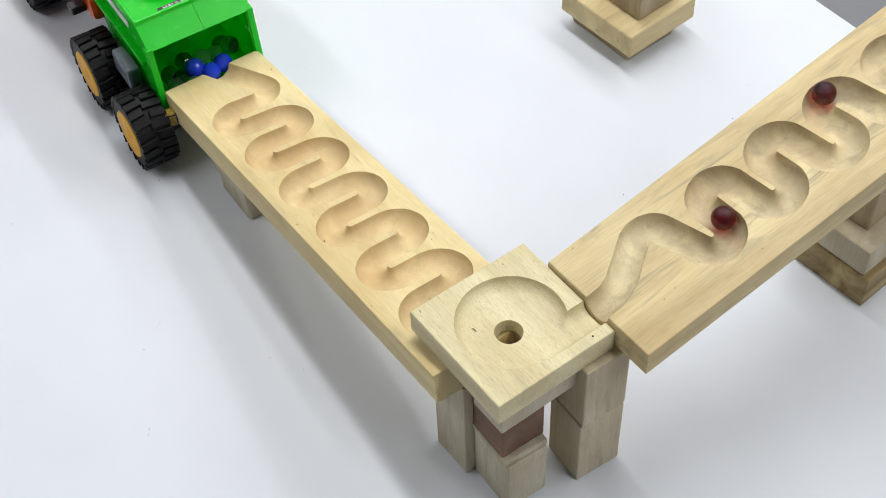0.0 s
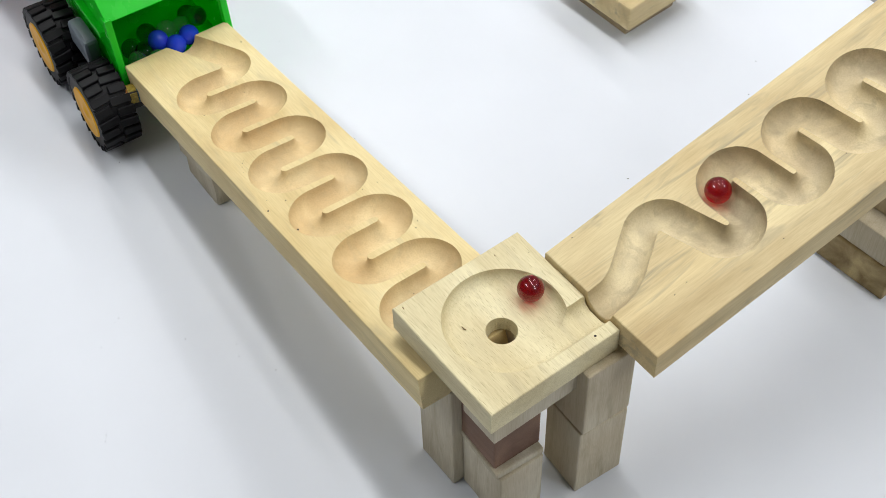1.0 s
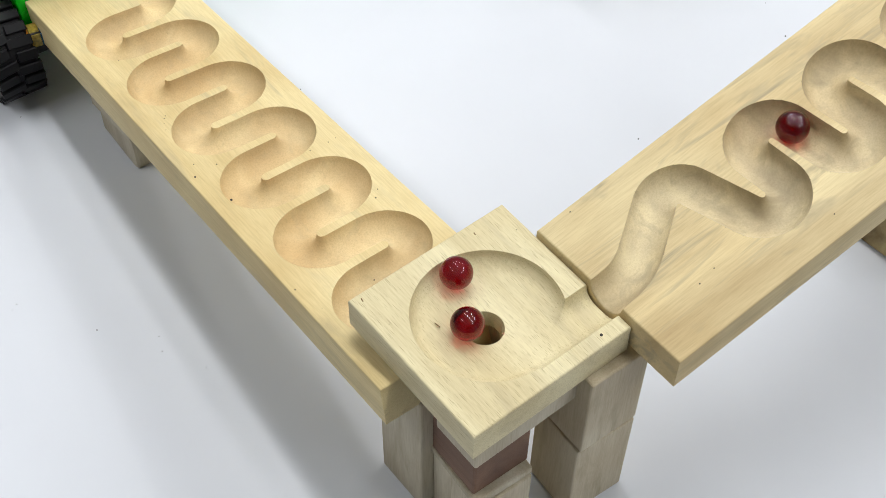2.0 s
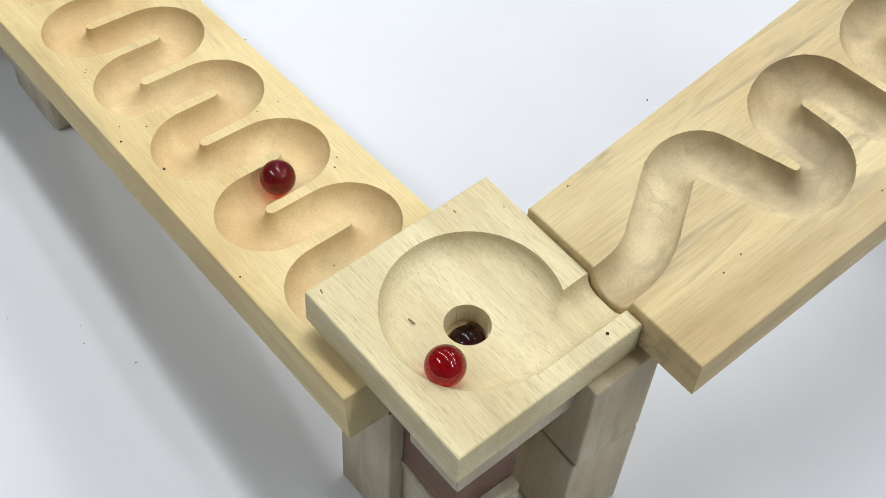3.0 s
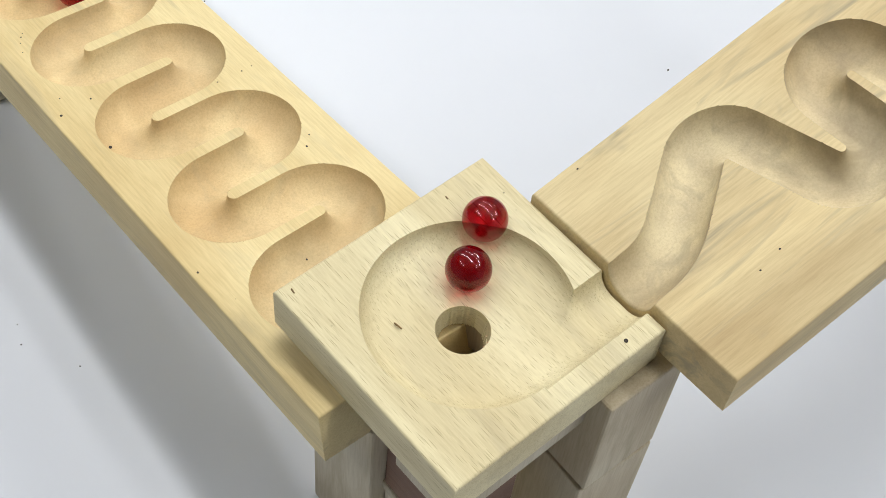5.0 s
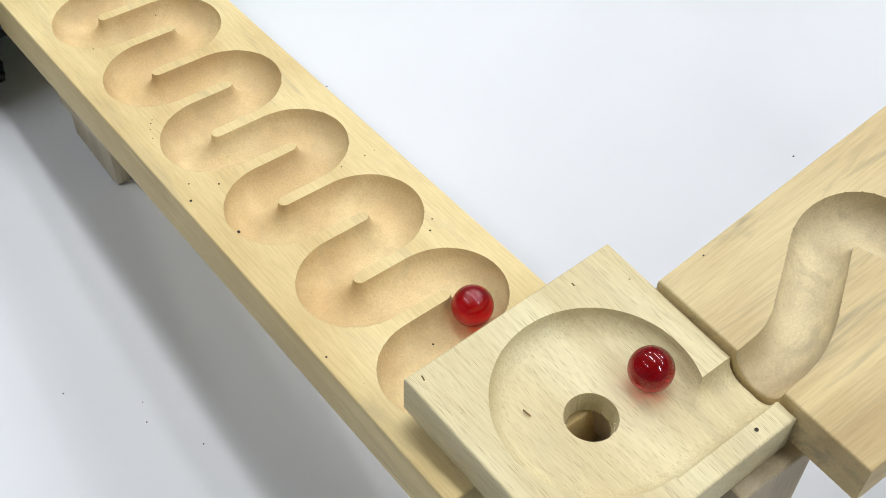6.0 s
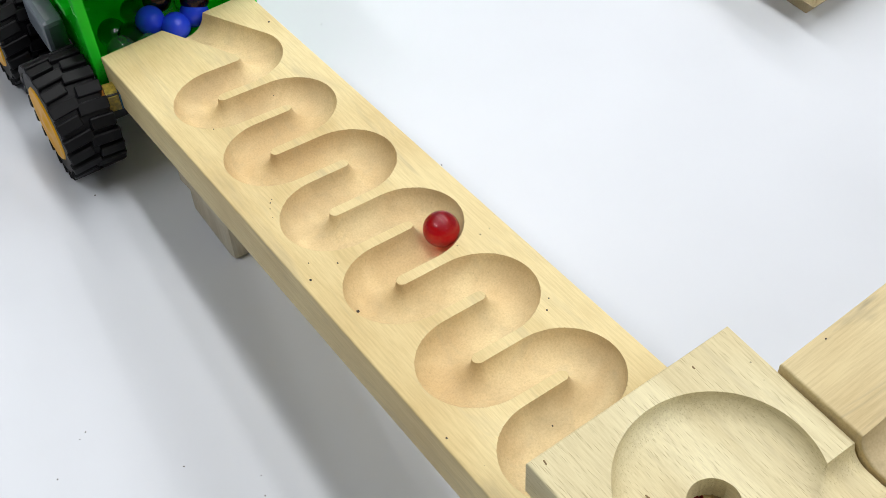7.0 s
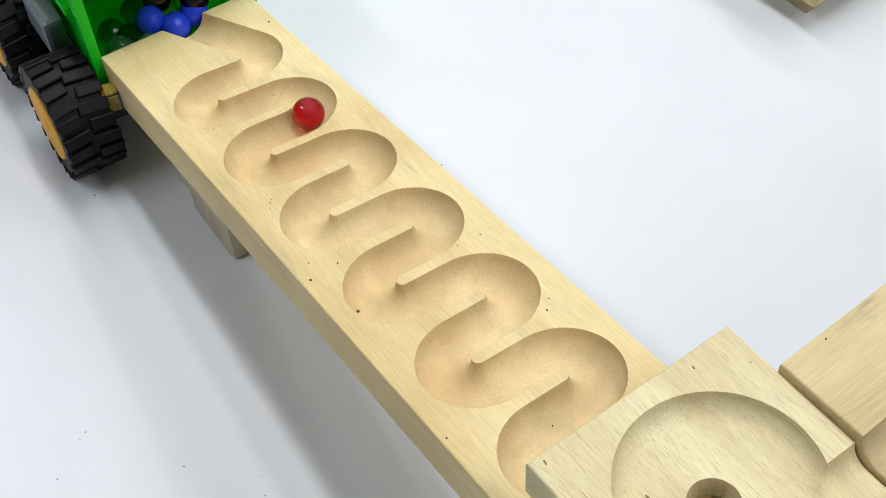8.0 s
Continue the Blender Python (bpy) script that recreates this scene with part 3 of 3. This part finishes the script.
for sx in (-1,):
    part("skirt", box((0.010, 0.120, 0.010), (sx * 0.0400, 0.060, 0.0420), 0.001), M_BLACK, truck)
    part("side_tank", box((0.012, 0.034, 0.022), (sx * 0.0420, 0.054, 0.0600), 0.003), M_GREY, truck, "blue-grey plastic side tank")
    lamp = part("tail_lamp", box((0.022, 0.010, 0.012), (0, 0, 0), 0.001), M_BLACK, truck)
    lamp.matrix_basis = pose(-0.0335, -0.0100, 0.0490, 0, 0, sx * 10)
    for k, mat in enumerate((M_AMBER, M_STRAW, M_SKY)):
        part("lamp_sticker", box((0.0062, 0.0008, 0.0100), (sx * (0.0066 - 0.0065 * k), -0.0052, 0), 0.0002), mat, lamp)
        part("lamp_sticker", box((0.0062, 0.0085, 0.0008), (sx * (0.0066 - 0.0065 * k), 0, 0.0062), 0.0002), mat, lamp)

cab = part("cab", prism([(0.122, 0.060), (0.200, 0.060), (0.215, 0.030), (0.300, 0.034), (0.305, 0.075), (0.280, 0.130), (0.126, 0.136)], 0.084, 0.005), M_ORANGE, truck, "glossy orange plastic cab")
for sx in (-1, 1):
    part("cab_window", box((0.0016, 0.050, 0.028), (sx * 0.0422, 0.215, 0.105), 0.003), M_BLACK, cab)
    part("mirror", box((0.014, 0.012, 0.008), (sx * 0.0490, 0.140, 0.0700), 0.0015), M_BLACK, cab)
part("windscreen", box((0.070, 0.0016, 0.034), (0, 0.296, 0.098), 0.003), M_BLACK, cab)


def tyre_body(r, w):
    """A fat tyre with a sunk side wall, axis along x."""
    bm = bmesh.new()
    prof = [(-w / 2, r * 0.56), (-w / 2, r * 0.86), (-w * 0.44, r * 0.93), (w * 0.44, r * 0.93), (w / 2, r * 0.86), (w / 2, r * 0.56), (w * 0.25, r * 0.52), (-w * 0.25, r * 0.52)]
    n = 48
    rings = [[bm.verts.new((x, q * math.cos(2 * math.pi * k / n), q * math.sin(2 * math.pi * k / n))) for x, q in prof] for k in range(n)]
    for a, b in zip(rings, rings[1:] + rings[:1]):
        for i in range(len(prof)):
            j = (i + 1) % len(prof)
            bm.faces.new((a[i], b[i], b[j], a[j]))
    bmesh.ops.recalc_face_normals(bm, faces=bm.faces)
    return bm


def wheel_rim(r, w):
    bm = bmesh.new()
    n = 32
    prof = [(0.56, 0.0), (0.56, 0.12), (0.53, 0.16), (0.51, 0.24), (0.51, 0.48), (0.535, 0.56), (0.535, 0.61), (0.49, 0.64), (0.0, 0.64)]
    rings = [[bm.verts.new((x * w, q * r * math.cos(2 * math.pi * k / n), q * r * math.sin(2 * math.pi * k / n))) for x, q in prof[1:]] for k in range(n)]
    mid = bm.verts.new((prof[0][0] * w, 0, 0))
    for a, b in zip(rings, rings[1:] + rings[:1]):
        bm.faces.new((mid, a[0], b[0]))
        for i in range(len(a) - 1):
            bm.faces.new((a[i], a[i + 1], b[i + 1], b[i]))
    bmesh.ops.recalc_face_normals(bm, faces=bm.faces)
    return bm


WHEEL_R, WHEEL_W = 0.0335, 0.0290
TYRE = part("tyre", tyre_body(WHEEL_R, WHEEL_W), M_TYRE, None, "chunky black tyre").data
RIM = part("rim", wheel_rim(WHEEL_R, WHEEL_W), M_RIM, None, "", True).data
for stray in ("tyre", "rim"):
    bpy.data.objects.remove(bpy.data.objects[stray])
LUGS = []
for long in (0.46, 0.56):
    LUGS.append(bpy.data.meshes.new("lug"))
    bm = box((WHEEL_W * long, WHEEL_R * 0.20, WHEEL_R * 0.13), (0, 0, 0), 0.0006, 1)
    bm.to_mesh(LUGS[-1])
    bm.free()
    LUGS[-1].materials.append(M_TYRE)
for wy in (0.0080, 0.0960, 0.2560):
    for sx in (-1, 1) if wy > 0.2 else (-1,):
        wheel = new("wheel", TYRE)
        wheel.parent, wheel["label"] = truck, "chunky black tyre with a yellow rim"
        wheel.matrix_basis = pose(sx * 0.0525, wy, WHEEL_R, 0, 0, 0 if sx > 0 else 180)
        rim = new("rim", RIM)
        rim.parent, rim["label"] = wheel, "yellow plastic rim"
        for row, off in ((-1, 0.0), (1, 0.5)):
            for k in range(22):
                long = (0.46, 0.56)[k % 2]
                lug = new("lug", LUGS[k % 2])
                lug.parent = wheel
                lug.matrix_basis = Matrix.Rotation(2 * math.pi * (k + off) / 22, 4, "X") @ pose(row * WHEEL_W * (0.52 - long / 2), 0, WHEEL_R * 0.935, 0, 0, row * 6)
    part("axle", tube(0.003, 0.07, (-0.012, wy, WHEEL_R), pose(0, 0, 0, 0, 90, 0), 12), M_BLACK, truck)


# ---- glass marbles on the run ----
def ball(name, label, mat, place, r=0.008):
    bm = bmesh.new()
    bmesh.ops.create_uvsphere(bm, u_segments=96, v_segments=64, radius=r)
    ob = part(name, bm, mat, smooth=True)
    ob.matrix_basis = pose(*place)
    return tagged(ob, label, "marble", "glass marbles")


RUNNERS = [ball("glass_marble", "clear red glass marble rolling in the wooden run", M_RUBY, (0, 0, 0)) for _ in range(4)]

# marbles that have come to rest in the hopper
for mat, what, spots in (
    (M_BLUE, "glossy blue glass marble lying in the truck", ((0.0420, 0.4660, 0.0625), (0.0520, 0.4565, 0.0590), (0.0650, 0.4590, 0.0600))),
    (M_CLEAR, "clear glass marble lying in the truck", ((0.0555, 0.4790, 0.0560), (0.0220, 0.4640, 0.0540), (0.0680, 0.4760, 0.0555), (0.0350, 0.4560, 0.0540))),
    (M_TEAL, "dark green glass marble lying in the truck", ((0.0790, 0.4700, 0.0640), (0.0240, 0.4790, 0.0545), (0.0780, 0.4860, 0.0545), (0.0420, 0.4870, 0.0545), (0.0310, 0.4690, 0.0550))),
):
    for spot in spots:
        ball("glass_marble", what, mat, spot)


def motions():
    """The red marbles run down the upper track, circle in the dish, drop and follow the lower track."""
    walk(RUNNERS[0], [
        (0.00, pose(0.1868, 0.0080, 0.1821)), (0.10, pose(0.1756, -0.0096, 0.1790)), (0.20, pose(0.1618, 0.0111, 0.1743)), (0.30, pose(0.1526, 0.0386, 0.1709)),
        (0.40, pose(0.1342, 0.0329, 0.1653)), (0.50, pose(0.1008, 0.0199, 0.1552)), (0.60, pose(0.0569, 0.0229, 0.1512)), (0.70, pose(0.0176, 0.0411, 0.1515)),
        (0.80, pose(0.0283, 0.0598, 0.1510)), (0.90, pose(0.0513, 0.0689, 0.1511)), (1.00, pose(0.0706, 0.0526, 0.1512)), (1.10, pose(0.0630, 0.0291, 0.1511)),
        (1.20, pose(0.0545, 0.0186, 0.1514)), (1.30, pose(0.0416, 0.0306, 0.1504)), (1.40, pose(0.0427, 0.0516, 0.1497)), (1.50, pose(0.0605, 0.0493, 0.1504)),
        (1.60, pose(0.0660, 0.0464, 0.1508)), (1.70, pose(0.0686, 0.0453, 0.1510)), (1.81, pose(0.0529, 0.0278, 0.1507)), (1.92, pose(0.0348, 0.0347, 0.1504)),
        (2.04, pose(0.0350, 0.0501, 0.1501)), (2.15, pose(0.0432, 0.0448, 0.1443)), (2.27, pose(0.0430, 0.0475, 0.1203)), (2.31, pose(0.0224, 0.0618, 0.1275)),
        (2.41, pose(0.0142, 0.0892, 0.1233)), (2.51, pose(0.0217, 0.1125, 0.1195)), (2.60, pose(0.0504, 0.1134, 0.1190)), (2.70, pose(0.0547, 0.1365, 0.1153)),
        (2.80, pose(0.0268, 0.1423, 0.1148)), (2.90, pose(0.0155, 0.1618, 0.1119)), (3.00, pose(0.0414, 0.1691, 0.1104)), (3.10, pose(0.0616, 0.1791, 0.1085)),
        (3.20, pose(0.0479, 0.1959, 0.1060)), (3.30, pose(0.0221, 0.2002, 0.1057)), (3.40, pose(0.0222, 0.2216, 0.1024)), (3.50, pose(0.0490, 0.2232, 0.1017)),
        (3.60, pose(0.0653, 0.2392, 0.0990)), (3.70, pose(0.0458, 0.2507, 0.0974)), (3.80, pose(0.0217, 0.2584, 0.0966)), (3.90, pose(0.0266, 0.2760, 0.0937)),
        (4.00, pose(0.0536, 0.2776, 0.0931)), (4.10, pose(0.0641, 0.2966, 0.0900)), (4.21, pose(0.0385, 0.3046, 0.0891)), (4.31, pose(0.0210, 0.3214, 0.0867)),
        (4.42, pose(0.0436, 0.3315, 0.0848)), (4.52, pose(0.0678, 0.3392, 0.0832)), (4.62, pose(0.0525, 0.3577, 0.0805)), (4.73, pose(0.0262, 0.3649, 0.0798)),
        (4.83, pose(0.0337, 0.3871, 0.0762)), (4.94, pose(0.0615, 0.3852, 0.0760)), (5.04, pose(0.0677, 0.4088, 0.0722)), (5.15, pose(0.0583, 0.4347, 0.0683)),
        (5.25, pose(0.0487, 0.4611, 0.0643)), (5.37, pose(0.0503, 0.4681, 0.0633)), (5.55, pose(0.0520, 0.4750, 0.0665)), (8.00, pose(0.0520, 0.4750, 0.0665)),
    ])
    walk(RUNNERS[1], [
        (0.00, pose(0.2903, 0.0276, 0.2138)), (0.10, pose(0.2794, 0.0090, 0.2108)), (0.20, pose(0.2767, -0.0128, 0.2104)), (0.30, pose(0.2573, 0.0000, 0.2041)),
        (0.40, pose(0.2532, 0.0253, 0.2024)), (0.50, pose(0.2374, 0.0302, 0.1974)), (0.60, pose(0.2338, 0.0009, 0.1968)), (0.70, pose(0.2216, -0.0126, 0.1933)),
        (0.80, pose(0.2098, 0.0138, 0.1891)), (0.90, pose(0.1999, 0.0341, 0.1857)), (1.00, pose(0.1855, 0.0236, 0.1814)), (1.10, pose(0.1817, -0.0069, 0.1808)),
        (1.20, pose(0.1656, -0.0059, 0.1758)), (1.30, pose(0.1589, 0.0254, 0.1731)), (1.40, pose(0.1456, 0.0409, 0.1687)), (1.50, pose(0.1231, 0.0245, 0.1621)),
        (1.60, pose(0.0927, 0.0218, 0.1521)), (1.70, pose(0.0403, 0.0186, 0.1514)), (1.80, pose(0.0203, 0.0360, 0.1514)), (1.90, pose(0.0245, 0.0618, 0.1513)),
        (2.00, pose(0.0482, 0.0719, 0.1513)), (2.10, pose(0.0692, 0.0573, 0.1513)), (2.20, pose(0.0680, 0.0322, 0.1512)), (2.30, pose(0.0463, 0.0199, 0.1512)),
        (2.40, pose(0.0247, 0.0317, 0.1512)), (2.50, pose(0.0232, 0.0559, 0.1512)), (2.60, pose(0.0426, 0.0699, 0.1511)), (2.70, pose(0.0645, 0.0610, 0.1511)),
        (2.80, pose(0.0685, 0.0380, 0.1511)), (2.90, pose(0.0525, 0.0447, 0.1497)), (2.97, pose(0.0440, 0.0445, 0.1340)), (3.09, pose(0.0430, 0.0475, 0.1203)),
        (3.13, pose(0.0224, 0.0618, 0.1275)), (3.20, pose(0.0200, 0.1139, 0.1194)), (3.30, pose(0.0462, 0.1144, 0.1189)), (3.40, pose(0.0605, 0.1312, 0.1160)),
        (3.50, pose(0.0453, 0.1415, 0.1146)), (3.60, pose(0.0197, 0.1454, 0.1144)), (3.70, pose(0.0166, 0.1643, 0.1115)), (3.80, pose(0.0433, 0.1690, 0.1103)),
        (3.90, pose(0.0625, 0.1791, 0.1085)), (4.00, pose(0.0473, 0.1959, 0.1060)), (4.10, pose(0.0219, 0.1981, 0.1061)), (4.20, pose(0.0211, 0.2218, 0.1024)),
        (4.30, pose(0.0463, 0.2217, 0.1020)), (4.40, pose(0.0641, 0.2347, 0.0997)), (4.50, pose(0.0468, 0.2488, 0.0977)), (4.60, pose(0.0226, 0.2542, 0.0972)),
        (4.70, pose(0.0251, 0.2757, 0.0938)), (4.80, pose(0.0500, 0.2760, 0.0934)), (4.90, pose(0.0663, 0.2905, 0.0909)), (5.00, pose(0.0481, 0.3035, 0.0891)),
        (5.10, pose(0.0242, 0.3098, 0.0885)), (5.20, pose(0.0282, 0.3311, 0.0851)), (5.30, pose(0.0531, 0.3303, 0.0848)), (5.40, pose(0.0684, 0.3457, 0.0822)),
        (5.50, pose(0.0495, 0.3581, 0.0805)), (5.60, pose(0.0245, 0.3642, 0.0799)), (5.69, pose(0.0254, 0.3815, 0.0772)), (5.79, pose(0.0409, 0.3870, 0.0761)),
        (5.88, pose(0.0585, 0.3846, 0.0762)), (5.97, pose(0.0706, 0.3956, 0.0743)), (6.07, pose(0.0665, 0.4122, 0.0717)), (6.16, pose(0.0606, 0.4285, 0.0693)),
        (6.26, pose(0.0546, 0.4448, 0.0668)), (6.35, pose(0.0487, 0.4611, 0.0643)), (6.47, pose(0.0583, 0.4616, 0.0633)), (6.65, pose(0.0680, 0.4620, 0.0665)),
        (8.00, pose(0.0680, 0.4620, 0.0665)),
    ])
    walk(RUNNERS[2], [
        (0.00, pose(0.4526, -0.0291, 0.2652)), (0.10, pose(0.4386, 0.0063, 0.2602)), (0.20, pose(0.4171, -0.0028, 0.2537)), (0.30, pose(0.3991, -0.0214, 0.2485)),
        (0.40, pose(0.3876, 0.0168, 0.2442)), (0.50, pose(0.3724, -0.0077, 0.2399)), (0.60, pose(0.3495, -0.0097, 0.2329)), (0.70, pose(0.3329, 0.0240, 0.2271)),
        (0.80, pose(0.3242, 0.0048, 0.2247)), (0.90, pose(0.3210, -0.0163, 0.2242)), (1.00, pose(0.3033, -0.0100, 0.2186)), (1.10, pose(0.3004, 0.0124, 0.2172)),
        (1.20, pose(0.2862, 0.0274, 0.2125)), (1.30, pose(0.2782, 0.0039, 0.2105)), (1.40, pose(0.2661, -0.0150, 0.2071)), (1.50, pose(0.2567, 0.0060, 0.2038)),
        (1.60, pose(0.2520, 0.0268, 0.2020)), (1.70, pose(0.2355, 0.0274, 0.1968)), (1.80, pose(0.2321, 0.0003, 0.1963)), (1.90, pose(0.2125, -0.0081, 0.1904)),
        (2.00, pose(0.2077, 0.0195, 0.1884)), (2.10, pose(0.1891, 0.0304, 0.1824)), (2.20, pose(0.1852, 0.0040, 0.1817)), (2.30, pose(0.1653, -0.0041, 0.1757)),
        (2.40, pose(0.1578, 0.0226, 0.1728)), (2.50, pose(0.1410, 0.0381, 0.1673)), (2.60, pose(0.1178, 0.0229, 0.1605)), (2.70, pose(0.0919, 0.0185, 0.1525)),
        (2.80, pose(0.0894, 0.0216, 0.1521)), (2.90, pose(0.0530, 0.0216, 0.1512)), (3.00, pose(0.0208, 0.0322, 0.1514)), (3.10, pose(0.0201, 0.0514, 0.1513)),
        (3.20, pose(0.0334, 0.0662, 0.1511)), (3.30, pose(0.0544, 0.0687, 0.1511)), (3.40, pose(0.0657, 0.0536, 0.1509)), (3.50, pose(0.0692, 0.0371, 0.1512)),
        (3.60, pose(0.0547, 0.0271, 0.1508)), (3.70, pose(0.0406, 0.0224, 0.1511)), (3.80, pose(0.0274, 0.0263, 0.1513)), (3.90, pose(0.0236, 0.0382, 0.1510)),
        (4.00, pose(0.0229, 0.0520, 0.1511)), (4.10, pose(0.0281, 0.0600, 0.1510)), (4.20, pose(0.0357, 0.0651, 0.1509)), (4.30, pose(0.0555, 0.0654, 0.1509)),
        (4.40, pose(0.0676, 0.0496, 0.1509)), (4.50, pose(0.0622, 0.0305, 0.1509)), (4.60, pose(0.0439, 0.0259, 0.1508)), (4.70, pose(0.0306, 0.0363, 0.1506)),
        (4.80, pose(0.0307, 0.0517, 0.1504)), (4.90, pose(0.0421, 0.0611, 0.1504)), (5.00, pose(0.0563, 0.0580, 0.1504)), (5.10, pose(0.0623, 0.0448, 0.1504)),
        (5.20, pose(0.0557, 0.0312, 0.1504)), (5.30, pose(0.0397, 0.0272, 0.1505)), (5.40, pose(0.0327, 0.0328, 0.1506)), (5.50, pose(0.0359, 0.0441, 0.1499)),
        (5.60, pose(0.0432, 0.0448, 0.1443)), (5.72, pose(0.0430, 0.0475, 0.1203)), (5.76, pose(0.0224, 0.0618, 0.1275)), (5.83, pose(0.0145, 0.0880, 0.1235)),
        (5.90, pose(0.0185, 0.1128, 0.1195)), (6.00, pose(0.0513, 0.1157, 0.1186)), (6.10, pose(0.0609, 0.1301, 0.1162)), (6.20, pose(0.0389, 0.1418, 0.1147)),
        (6.30, pose(0.0179, 0.1475, 0.1141)), (6.40, pose(0.0226, 0.1672, 0.1109)), (6.50, pose(0.0510, 0.1690, 0.1102)), (6.60, pose(0.0626, 0.1859, 0.1074)),
        (6.70, pose(0.0400, 0.1964, 0.1061)), (6.80, pose(0.0182, 0.2068, 0.1047)), (6.90, pose(0.0283, 0.2244, 0.1018)), (7.00, pose(0.0607, 0.2242, 0.1014)),
        (7.10, pose(0.0645, 0.2412, 0.0987)), (7.20, pose(0.0414, 0.2493, 0.0977)), (7.30, pose(0.0215, 0.2587, 0.0965)), (7.40, pose(0.0319, 0.2777, 0.0934)),
        (7.50, pose(0.0584, 0.2782, 0.0929)), (7.60, pose(0.0641, 0.2966, 0.0900)), (7.70, pose(0.0434, 0.3058, 0.0888)), (7.80, pose(0.0227, 0.3117, 0.0882)),
        (7.90, pose(0.0282, 0.3330, 0.0847)), (8.00, pose(0.0613, 0.3338, 0.0841)),
    ])
    walk(RUNNERS[3], [
        (0.00, pose(0.4817, -0.0194, 0.2740)), (0.10, pose(0.4817, -0.0194, 0.2740)), (0.20, pose(0.4817, -0.0194, 0.2740)), (0.30, pose(0.4817, -0.0194, 0.2740)),
        (0.40, pose(0.4817, -0.0194, 0.2740)), (0.50, pose(0.4817, -0.0194, 0.2740)), (0.60, pose(0.4817, -0.0194, 0.2740)), (0.70, pose(0.4817, -0.0194, 0.2740)),
        (0.80, pose(0.4811, -0.0196, 0.2739)), (0.90, pose(0.4811, -0.0196, 0.2739)), (1.00, pose(0.4811, -0.0196, 0.2739)), (1.10, pose(0.4811, -0.0196, 0.2739)),
        (1.20, pose(0.4811, -0.0196, 0.2739)), (1.30, pose(0.4811, -0.0196, 0.2739)), (1.40, pose(0.4811, -0.0196, 0.2739)), (1.50, pose(0.4811, -0.0196, 0.2739)),
        (1.60, pose(0.4811, -0.0196, 0.2739)), (1.70, pose(0.4811, -0.0196, 0.2739)), (1.80, pose(0.4811, -0.0196, 0.2739)), (1.90, pose(0.4811, -0.0196, 0.2739)),
        (2.00, pose(0.4811, -0.0196, 0.2739)), (2.10, pose(0.4806, -0.0198, 0.2737)), (2.20, pose(0.4806, -0.0198, 0.2737)), (2.30, pose(0.4435, -0.0192, 0.2622)),
        (2.40, pose(0.4241, 0.0147, 0.2555)), (2.50, pose(0.4126, -0.0247, 0.2527)), (2.60, pose(0.3927, 0.0078, 0.2459)), (2.70, pose(0.3712, -0.0017, 0.2394)),
        (2.80, pose(0.3496, -0.0103, 0.2329)), (2.90, pose(0.3293, 0.0208, 0.2260)), (3.00, pose(0.3174, -0.0182, 0.2231)), (3.10, pose(0.2997, 0.0172, 0.2169)),
        (3.20, pose(0.2784, 0.0027, 0.2106)), (3.30, pose(0.2557, -0.0007, 0.2036)), (3.40, pose(0.2335, 0.0276, 0.1962)), (3.50, pose(0.2321, 0.0009, 0.1963)),
        (3.60, pose(0.2138, -0.0092, 0.1908)), (3.70, pose(0.2097, 0.0159, 0.1890)), (3.80, pose(0.2012, 0.0336, 0.1861)), (3.90, pose(0.1858, 0.0232, 0.1815)),
        (4.00, pose(0.1821, -0.0066, 0.1809)), (4.10, pose(0.1623, 0.0024, 0.1746)), (4.20, pose(0.1585, 0.0271, 0.1730)), (4.33, pose(0.1277, 0.0294, 0.1634)),
        (4.45, pose(0.0919, 0.0185, 0.1525)), (4.55, pose(0.0800, 0.0192, 0.1521)), (4.64, pose(0.0397, 0.0049, 0.1521)), (4.74, pose(0.0093, 0.0318, 0.1521)),
        (4.83, pose(0.0176, 0.0694, 0.1521)), (4.92, pose(0.0526, 0.0797, 0.1520)), (5.02, pose(0.0771, 0.0556, 0.1518)), (5.11, pose(0.0683, 0.0245, 0.1517)),
        (5.21, pose(0.0389, 0.0176, 0.1515)), (5.30, pose(0.0201, 0.0386, 0.1513)), (5.40, pose(0.0193, 0.0497, 0.1513)), (5.50, pose(0.0226, 0.0621, 0.1515)),
        (5.60, pose(0.0354, 0.0665, 0.1510)), (5.70, pose(0.0480, 0.0644, 0.1507)), (5.80, pose(0.0615, 0.0570, 0.1507)), (5.90, pose(0.0684, 0.0492, 0.1510)),
        (6.00, pose(0.0671, 0.0428, 0.1509)), (6.10, pose(0.0600, 0.0382, 0.1504)), (6.20, pose(0.0494, 0.0322, 0.1502)), (6.30, pose(0.0384, 0.0407, 0.1498)),
        (6.40, pose(0.0509, 0.0460, 0.1495)), (6.50, pose(0.0432, 0.0448, 0.1466)), (6.75, pose(0.0432, 0.0448, 0.1466)), (6.80, pose(0.0432, 0.0448, 0.1443)),
        (6.90, pose(0.0432, 0.0470, 0.1203)), (7.10, pose(0.0400, 0.0620, 0.1290)), (8.00, pose(0.0400, 0.0750, 0.1270)),
    ])


motions()
